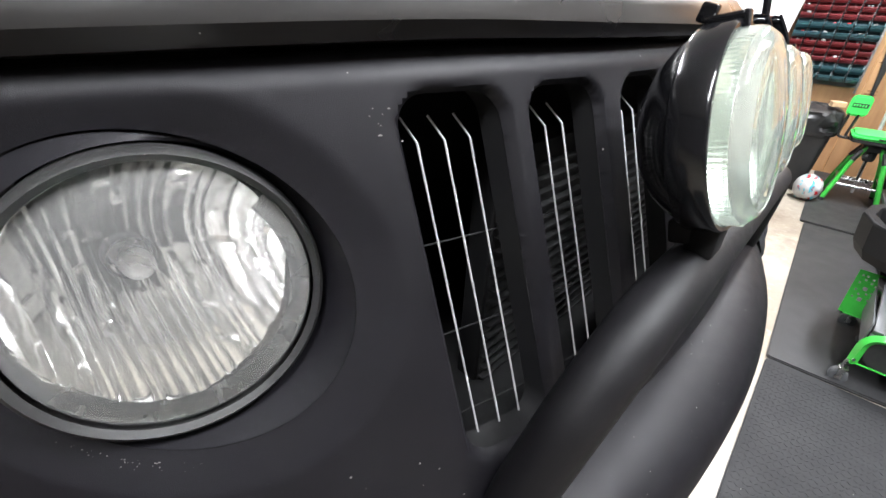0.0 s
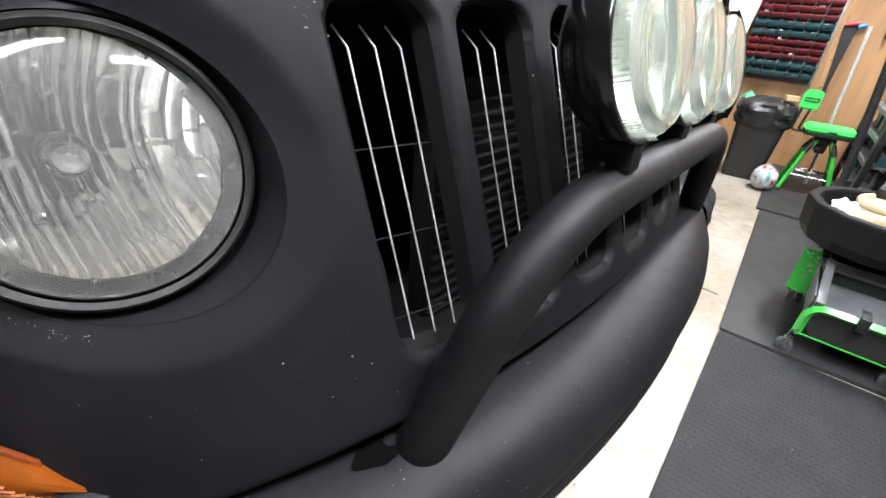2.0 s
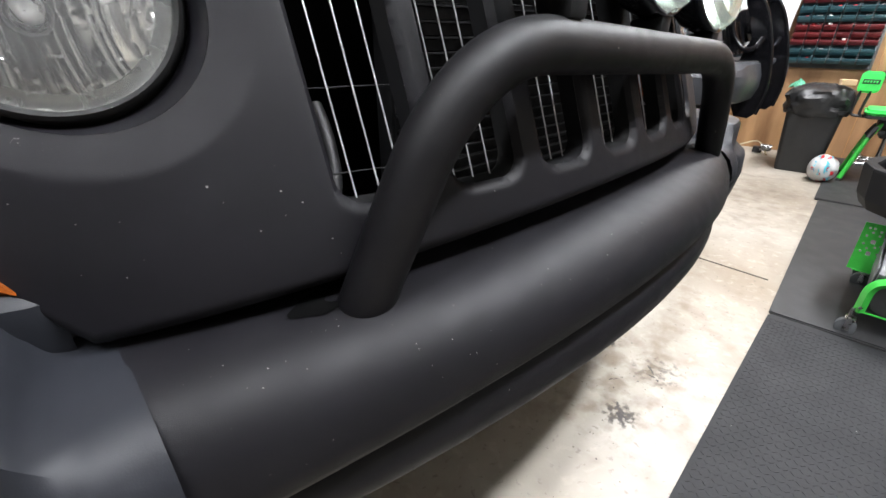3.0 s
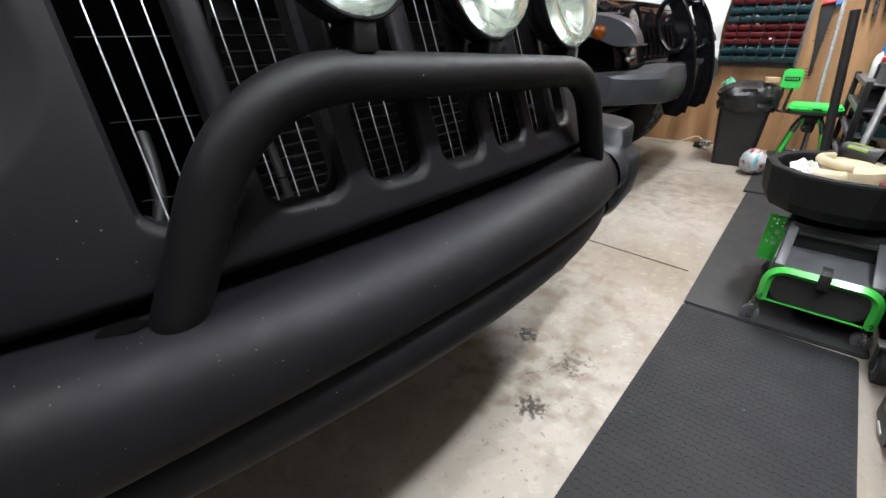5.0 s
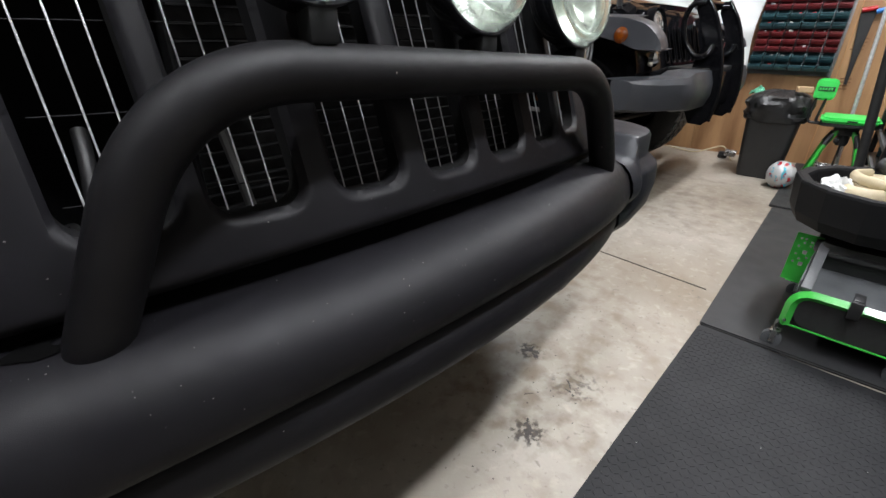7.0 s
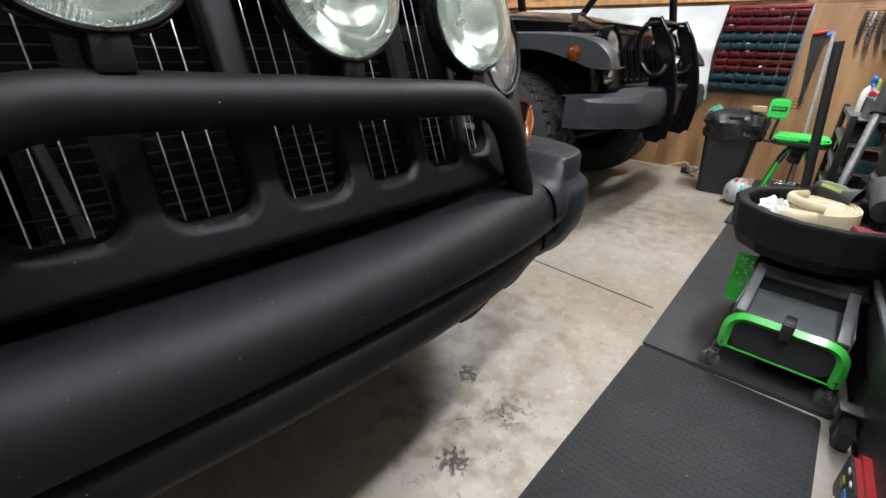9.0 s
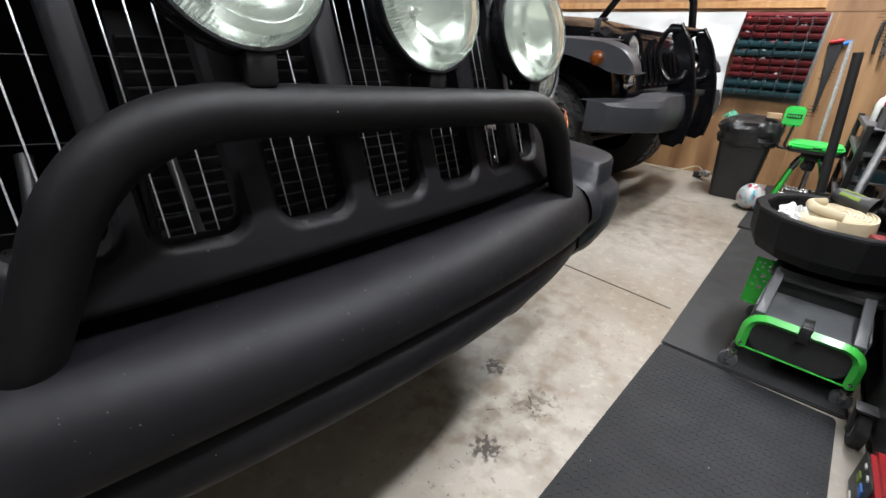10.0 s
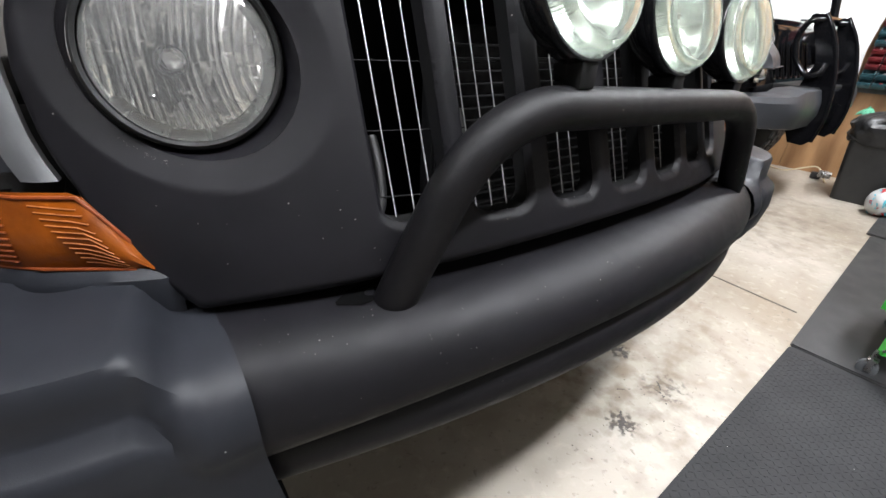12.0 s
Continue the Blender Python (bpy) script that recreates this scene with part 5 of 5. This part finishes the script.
for z in (0.117, 0.267, 0.417, 0.557, 0.689):
    x = -0.4
    while x < 0.3:
        w, h = rng.uniform(0.06, 0.14), rng.uniform(0.045, 0.1)
        kind_ = rng.choice(("box", "can", "box", "jar"))
        mt = rng.choice((DARK, GREY_TRAY, DARK, BIN_TEAL, PANEL_GREY, DARK, PANEL_GREY, ALLOY, BIN_TEAL, DARK))
        name, lab = {"box": ("parts_box", "small box of parts on the steel shelf"), "can": ("spray_can", "spray can standing on the steel shelf"), "jar": ("plastic_jar", "lidded plastic jar on the steel shelf")}[kind_]
        t = thing(name, lab, {"box": "box", "can": "can", "jar": "jar"}[kind_], 2.9 + 0.9 * (x + w / 2), -0.584 + rng.uniform(-0.04, 0.0), 0.9 * z, rng.uniform(-8, 8), size=0.9)
        if kind_ == "box":
            part("carton", box(w, 0.14, h, 0, 0, h / 2, 0.004), mt, t, smooth=False)
            part("lid", box(w * 1.03, 0.146, 0.02, 0, 0, h + 0.004, 0.003), rng.choice((DARK, GREY_TRAY, mt)), t, smooth=False)
        elif kind_ == "can":
            w = 0.06
            part("can", lathe([(0, 0), (0.028, 0), (0.03, 0.004), (0.03, 0.085), (0.022, 0.1), (0.012, 0.105), (0, 0.105)], 20), mt, t)
            part("cap", lathe([(0.02, 0.095), (0.02, 0.118), (0, 0.12)], 16), rng.choice((WHITE, RED, DARK, LIME)), t)
        else:
            w = 0.09
            part("jar", lathe([(0, 0), (0.038, 0), (0.042, 0.006), (0.042, 0.08), (0.034, 0.09), (0.034, 0.1)], 22), mt, t)
            part("lid", lathe([(0.037, 0.095), (0.037, 0.115), (0.034, 0.118), (0, 0.118)], 22), rng.choice((WHITE, DARK, RED)), t)
        x += w + 0.02
tote = thing("lime_tote", "lime green plastic carrier on the shelf top", "carrier", 3.12, -0.6, 0.62, size=0.9)
part("tub", join(slab(rounded(0.2, 0.12, 0.03), 0.09, 0.01, "Z"), tube(smooth_path([(-0.09, 0, 0.08), (-0.07, 0, 0.17), (0.07, 0, 0.17), (0.09, 0, 0.08)], 0.04, 5), 0.009, 8)), LIME, tote)

bottle = thing("spray_bottle", "white spray bottle with a blue trigger on the shelf top", "bottle", 2.93, -0.565, 0.62, size=0.9)
part("body", lathe([(0, 0), (0.034, 0), (0.037, 0.006), (0.037, 0.10), (0.03, 0.125), (0.014, 0.14), (0.014, 0.155)], 24), WHITE, bottle)
part("trigger", join(lathe([(0.017, 0.15), (0.017, 0.168), (0, 0.17)], 16), box(0.07, 0.024, 0.026, -0.012, 0, 0.182, 0.006), box(0.012, 0.014, 0.045, -0.035, 0, 0.158, 0.003, ry=25)), BLUE, bottle, "blue plastic trigger")

# tool chest on castors
chest = thing("tool_chest", "black steel rolling tool chest beside the mat", "tool chest", 1.333, -0.942, 0.000)
part("carcass", box(1.9, 0.6, 0.72, 0, 0.01, 0.41, 0.012), DARK, chest)
for k in range(4):
    dr = part("drawer", box(1.84, 0.012, 0.135, 0, 0.313, 0.24 + k * 0.147, 0.005), DARK, chest)
    part("drawer_pull", box(1.7, 0.018, 0.014, 0, 0.322, 0.295 + k * 0.147, 0.005), PANEL_GREY, dr)
for px in (-0.4, 0.5):
    M = Matrix.Translation((px, 0.328, 0)) @ Matrix.Scale(0.75, 4)
    cst = part("castor", moved(lathe([(0.012, -0.018), (0.045, -0.02), (0.06, -0.016), (0.06, 0.016), (0.045, 0.02), (0.012, 0.018)], 28, "Y"), M @ Matrix.Translation((0, 0, 0.06))), RUBBER, chest, "black castor wheel")
    part("castor_hub", moved(lathe([(0.0, 0.024), (0.03, 0.022), (0.034, 0.018), (0.034, -0.018), (0, -0.022)], 24, "Y"), M @ Matrix.Translation((0, 0, 0.06))), ALLOY, cst)
    part("castor_fork", join(moved(box(0.035, 0.006, 0.1, 0, 0.028, 0.095, 0.002, ry=12), M), moved(box(0.06, 0.07, 0.008, 0.01, 0, 0.145, 0.002), M)), DARK, cst, "dull steel fork")

charger = thing("battery_charger", "red battery charger with a black front standing on the floor", "charger", 0.694, -0.652, 0.000)
part("case", slab(rounded(0.17, 0.12, 0.02), 0.09, 0.01, "Y"), RED, charger, at=pose(0, -0.045, 0.06))
part("front_panel", slab(rounded(0.135, 0.1, 0.012), 0.004, 0.001, "Y"), DARK, charger, at=pose(0.012, 0.0455, 0.06))
for x, z, w, h, mt in ((-0.02, 0.11, 0.035, 0.022, BLUE), (0.022, 0.11, 0.03, 0.022, LIME), (-0.02, 0.145, 0.02, 0.008, WHITE), (0.02, 0.145, 0.02, 0.008, WHITE), (0.0, 0.06, 0.06, 0.012, WHITE)):
    part("label_patch", box(w * 0.8, 0.003, h * 0.8, x + 0.01, 0.051, z - 0.045, 0.0005), mt, charger, smooth=False)

# ---- rolling mechanic seat ----
seat = thing("mechanic_seat", "black and green rolling mechanic seat with tool trays", "stool", 1.07, -0.454, 0, -94.5)
seat.scale = (0.88, 0.88, 0.93)
hoop = smooth_path([(-0.15, 0, 0.085), (-0.15, 0, 0.205), (0.15, 0, 0.205), (0.15, 0, 0.085)], 0.085, 10)
guard = part("guard_hoop", tube(hoop, 0.016, 4, flat=1.0), GREEN, seat, "bright green bent guard")
part("guard_bar", box(0.3, 0.006, 0.006, 0, 0.0, 0.086, 0.002), GREEN, guard)
part("guard_panel", slab(rounded(0.276, 0.108, 0.05), 0.01, 0.003, "Y"), RUBBER, guard, "black panel inside the guard", at=pose(0, 0.004, 0.141))
for s in (-1, 1):
    part("bolt", moved(lathe([(0, -0.004), (0.005, -0.003), (0.006, 0.0)], 10, "Y"), Matrix.Translation((s * 0.15, -0.017, 0.105))), STEEL, guard)
part("strap", join(box(0.032, 0.02, 0.055, 0.0, -0.012, 0.205, 0.004), box(0.028, 0.06, 0.006, 0.0, 0.02, 0.232, 0.002)), DARK, seat, "black bracket")
part("tray", join(box(0.29, 0.42, 0.008, 0, 0.21, 0.195, 0.002), box(0.29, 0.008, 0.06, 0, 0.03, 0.175, 0.002), box(0.29, 0.008, 0.06, 0, 0.415, 0.175, 0.002)), GREY_TRAY, seat, "grey plastic tool tray")
for s in (-1, 1):
    part("tray_side", moved(box(0.03, 0.3, 0.014, s * 0.13, 0.16, 0.245, 0.003, rx=12), Matrix.Identity(4)), PANEL_GREY, seat)
    part("side_plate", box(0.006, 0.36, 0.1, s * 0.15, 0.22, 0.18, 0.002), PANEL_GREY, seat)
part("cushion", moved(slab(rounded(0.34, 0.24, 0.05), 0.055, 0.022, "Z"), pose(0.01, 0.37, 0.235)), RUBBER, seat, "black padded seat cushion")
part("seat_base", box(0.28, 0.18, 0.04, 0.01, 0.37, 0.217, 0.004), DARK, seat)
# perforated green side tray: an upright plate that leans back, with a lip below
bm = bmesh.new()
nx_, nz_ = 12, 24
vs = [[bm.verts.new((-0.222 + 0.085 * i / nx_, 0.33 + 0.05 * j / nz_, 0.105 + 0.17 * j / nz_)) for j in range(nz_ + 1)] for i in range(nx_ + 1)]
for i in range(nx_):
    for j in range(nz_):
        if j > 5 and ((i in (2, 9) and j % 4 == 1) or (i in (5, 6) and j in (8, 9, 14, 15)) or (i == 4 and j in (11, 19, 21)) or (i == 7 and j in (12, 18, 20))):
            continue
        bm.faces.new((vs[i][j], vs[i + 1][j], vs[i + 1][j + 1], vs[i][j + 1]))
bmesh.ops.solidify(bm, geom=bm.faces[:], thickness=0.003)
part("side_tray", bm, GREEN, seat, "green perforated side tray", smooth=False)
part("side_tray_wall", join(box(0.078, 0.05, 0.004, -0.166, 0.352, 0.103, 0.001), box(0.003, 0.045, 0.13, -0.129, 0.372, 0.18, 0.001, rx=-16)), GREEN, seat)
for cx, cy in ((-0.165, -0.02), (0.15, 0.02), (-0.165, 0.44), (0.16, 0.44)):
    w = part("castor", moved(lathe([(0.008, -0.013), (0.022, -0.014), (0.029, -0.011), (0.029, 0.011), (0.022, 0.014), (0.008, 0.013)], 24, "Y"), Matrix.Translation((cx, cy, 0.029))), GREY_TRAY, seat, "small grey castor")
    part("castor_fork", join(box(0.03, 0.036, 0.006, cx + 0.004, cy, 0.064, 0.002), box(0.016, 0.003, 0.045, cx + 0.003, cy - 0.017, 0.045, 0.001), box(0.016, 0.003, 0.045, cx + 0.003, cy + 0.017, 0.045, 0.001), tube([(cx, cy, 0.064), (cx, cy, 0.1)], 0.006, 8)), STEEL, w, "bright steel fork")
part("frame", join(box(0.28, 0.4, 0.03, 0, 0.22, 0.105, 0.008), box(0.36, 0.03, 0.03, 0, 0.43, 0.09, 0.006)), DARK, seat)

# ---- round work tray on a stand ----
tray = thing("work_tray", "black twelve-sided work tray on a stand, full of parts", "tray", 1.474, -0.466, 0.000, 12, size=0.96)
tub = [(0.0, 0.0), (0.19, 0.0), (0.228, 0.014), (0.245, 0.05), (0.256, 0.148), (0.254, 0.156), (0.246, 0.159), (0.222, 0.156), (0.217, 0.148), (0.205, 0.088), (0.0, 0.084)]
part("tub", moved(lathe(tub, 14), Matrix.Translation((0, 0, 0.305))), DULL_BLACK, tray, "thick black plastic tub", smooth=False)
part("column", tube([(0, 0, 0.05), (0, 0, 0.306)], 0.02, 14), DARK, tray)
for k in range(4):
    a = radians(45 + 90 * k)
    leg = part("leg", tube([(0, 0, 0.07), (0.15 * math.cos(a), 0.15 * math.sin(a), 0.055)], 0.012, 8), DARK, tray)
    part("castor", moved(lathe([(0, -0.01), (0.024, -0.01), (0.024, 0.01), (0, 0.01)], 16, "X"), Matrix.Translation((0.15 * math.cos(a), 0.15 * math.sin(a), 0.024))), RUBBER, leg)
TZ = 0.376
coil = thing("hose_coil", "rolled cream canvas hose lying in the tray", "hose", 1.49, -0.458, TZ)
prof = [(0.0, 0.0), (0.088, 0.0), (0.095, 0.006), (0.098, 0.034), (0.096, 0.064)]
for k in range(8):
    r = 0.092 - 0.0105 * k
    prof += [(r + 0.003, 0.0695), (r - 0.003, 0.0695), (r - 0.0052, 0.0655)]
roll_ = lathe(prof + [(0.0, 0.064)], 44)
for v in roll_.verts:
    a = math.atan2(v.co.y, v.co.x)
    k = 1 + 0.035 * math.sin(2 * a + 0.7) + 0.015 * math.sin(5 * a)
    v.co.x, v.co.y = v.co.x * k, v.co.y * k
    v.co.z *= 1 + 0.1 * math.sin(a + 2.1) * min(1, v.co.z / 0.06)
part("roll", roll_, CREAM, coil)
part("tail", tube(smooth_path([(-0.02, 0.098, 0.034), (-0.06, 0.108, 0.034), (-0.108, 0.085, 0.036), (-0.118, 0.045, 0.036), (-0.098, 0.02, 0.036)], 0.03, 6), 0.018, 12, flat=1.8), CREAM, coil, "folded cream hose end")
part("loose_turn", tube(smooth_path([(0.07, 0.05, 0.078), (0.0, 0.1, 0.082), (-0.07, 0.06, 0.08), (-0.08, 0.0, 0.074)], 0.05, 6), 0.012, 10, flat=1.3), CREAM, coil, "loose turn of cream hose")
cloth = thing("paper_towel", "crumpled white paper towel in the tray", "paper towel", 1.43, -0.335, TZ)
rows = []
for i in range(13):
    b = math.pi * i / 12
    row = []
    for j in range(28):
        a = 2 * math.pi * j / 28
        d = Vector((math.sin(b) * math.cos(a), math.sin(b) * math.sin(a), math.cos(b)))
        k = 1 + 0.55 * noise.noise(d * 2.2) + 0.25 * noise.noise(d * 6 + Vector((3, 1, 4)))
        row.append((0.055 * d.x * k, 0.045 * d.y * k, max(0.0, 0.036 + 0.04 * d.z * k)))
    rows.append(row)
part("wad", grid_mesh(rows, closed_v=True), WHITE, cloth, smooth=False)
pipe = thing("exhaust_tip", "dark bell-mouthed pipe with green stripes lying over the hose", "pipe", 1.6, -0.44, TZ, size=0.8)
place = pose(0, 0, 0.126, 0, 10, 245)
tip = part("tube", moved(lathe([(0.0, -0.02), (0.026, -0.02), (0.032, -0.012), (0.034, 0.05), (0.038, 0.09), (0.05, 0.125), (0.053, 0.13), (0.049, 0.131), (0.036, 0.09), (0.031, 0.03), (0.0, 0.028)], 30, "X"), place), DARK, pipe, "dull dark metal pipe")
for a0 in (0.7, 1.5, 2.3):
    rows = [[(0.005 + 0.075 * i / 6, (0.0345 + 0.004 * i / 6) * math.cos(a0 + 0.13 * j), (0.0345 + 0.004 * i / 6) * math.sin(a0 + 0.13 * j)) for j in range(4)] for i in range(7)]
    part("stripe", moved(grid_mesh(rows), place), LIME, tip, "green stripe")
red = thing("red_tool", "dark red plastic tool lying in the tray", "tool", 1.377, -0.569, TZ, size=0.96)
part("body", join(box(0.12, 0.05, 0.04, 0, 0, 0.025, 0.012, rz=20), box(0.04, 0.08, 0.035, 0.03, -0.04, 0.025, 0.01, rz=20)), BIN_RED, red)
blower = thing("black_hand_tool", "black cylindrical power tool resting on the tray", "power tool", 1.551, -0.618, TZ, size=0.96)
part("body", tube([(-0.08, 0.02, 0.09), (0.09, 0.03, 0.13)], 0.04, 20), RUBBER, blower)
part("handle", tube([(0.03, 0.02, 0.11), (0.05, -0.03, 0.0)], 0.022, 14), RUBBER, blower)

# ---- floor mats, marks and joints ----
for i, (mx, my, turn, long, wide) in enumerate(((0.046, -0.293, -3.5, 1.94, 0.465), (1.768, -0.387, -1.8, 1.48, 0.49), (3.16, -0.405, -1.8, 1.25, 0.48))):
    mat = thing("floor_mat", ("black ribbed rubber anti-fatigue mat on the concrete", "plain black rubber mat on the concrete", "plain black rubber mat by the end wall")[i], "floor mat", mx, my, 0.0, turn, group="floor mats")
    part("mat_sheet", slab(rounded(long, wide, 0.014), 0.012, 0.004, "Z"), MAT if i else MAT_TREAD, mat)
    if i == 0:
        bars, quads = [], []
        for a in range(100):
            for b in range(36):
                x, y, g = -0.94 + a * 0.0189, -0.22 + b * 0.0125, 1 if (a + b) % 2 else -1
                n = len(bars)
                for z, k in ((0.0115, 1.0), (0.0128, 0.6)):
                    for u, v in ((-0.0048, -0.0016 * k), (0.0048, -0.0016 * k), (0.0048, 0.0016 * k), (-0.0048, 0.0016 * k)):
                        bars.append((x + 0.707 * (u - g * v), y + 0.707 * (g * u + v), z))
                quads += [(n + 4, n + 5, n + 6, n + 7)] + [(n + q, n + (q + 1) % 4, n + 4 + (q + 1) % 4, n + 4 + q) for q in range(4)]
        me = bpy.data.meshes.new("mat_tread")
        me.from_pydata(bars, [], quads)
        bm = bmesh.new()
        bm.from_mesh(me)
        bpy.data.meshes.remove(me)
        tagged(part("mat_tread", bm, MAT_TREAD, mat, smooth=False), kind="stuff")

joint = tagged(part("floor_joint", box(0.006, 5.6, 0.004, 1.664, 2.69, 0.0005, 0, rz=-7.4), JOINT, floor, smooth=False))


def blot(name, x, y, size, mat, seed, z=0.0012, thin=1.0, turn=0):
    """An uneven flat stain."""
    rr = random.Random(seed)
    bm = bmesh.new()
    n = 22
    ph = [rr.uniform(0, 6.3) for _ in range(4)]
    c = bm.verts.new((0, 0, 0))
    ring_ = []
    for k in range(n):
        a = 2 * math.pi * k / n
        r = size * (0.55 + 0.25 * math.sin(2 * a + ph[0]) + 0.2 * math.sin(3 * a + ph[1]) + 0.15 * math.sin(5 * a + ph[2]) + rr.uniform(-0.12, 0.12))
        ring_.append(bm.verts.new((max(0.1, r / size) * size * math.cos(a), max(0.1, r / size) * size * thin * math.sin(a), 0)))
    for k in range(n):
        bm.faces.new((c, ring_[k], ring_[(k + 1) % n]))
    return part(name, bm, mat, floor, "", False, pose(x, y, z, 0, 0, turn))


def cluster(x, y, spread, n, size, seed, thin=0.5, turn=0):
    """Many flecks of tar, joined."""
    rr = random.Random(seed)
    bm = bmesh.new()
    ca, sa = math.cos(radians(turn)), math.sin(radians(turn))
    for _ in range(n):
        u, v = rr.gauss(0, spread), rr.gauss(0, spread * thin)
        fx, fy, r = u * ca - v * sa, u * sa + v * ca, size * rr.uniform(0.15, 1) ** 1.6
        vs = [bm.verts.new((fx + r * rr.uniform(0.4, 1.2) * math.cos(2 * math.pi * k / 9), fy + r * rr.uniform(0.4, 1.2) * math.sin(2 * math.pi * k / 9), rr.uniform(0, 0.0004))) for k in range(9)]
        bm.faces.new(vs)
    return tagged(part("oil_flecks", bm, OIL, floor, "", False, pose(x, y, 0.0012)), kind="stuff")


for cx, cy, sp, n, sz, sd, th, tu in ((0.558, 0.235, 0.018, 16, 0.008, 1, 0.7, 20), (0.292, 0.089, 0.016, 12, 0.009, 2, 0.5, 60), (0.506, 0.069, 0.04, 16, 0.004, 3, 0.35, 30), (0.412, 0.131, 0.1, 40, 0.003, 4, 0.6, 0),
                                      (0.200, 0.125, 0.12, 16, 0.003, 6, 0.6, 0), (0.950, 0.214, 0.3, 24, 0.004, 7, 0.5, 10), (1.986, 0.238, 0.4, 24, 0.005, 9, 0.6, 0)):
    cluster(cx, cy, sp, n, sz, sd, th, tu)
for px, py, size, seed, thin, turn in ((0.294, 0.086, 0.03, 5, 0.55, 70), (0.316, 0.104, 0.014, 8, 0.7, 10), (0.57, 0.236, 0.017, 11, 0.6, 30), (0.545, 0.212, 0.016, 12, 0.7, 80), (0.552, 0.24, 0.012, 13, 0.5, 120),
                                       (0.505, 0.085, 0.022, 14, 0.25, 35), (0.478, 0.072, 0.014, 15, 0.3, 70), (0.40, 0.15, 0.015, 16, 0.25, -40)):
    blot("tar_mark", px, py, size, OIL, seed, 0.0014, thin, turn)
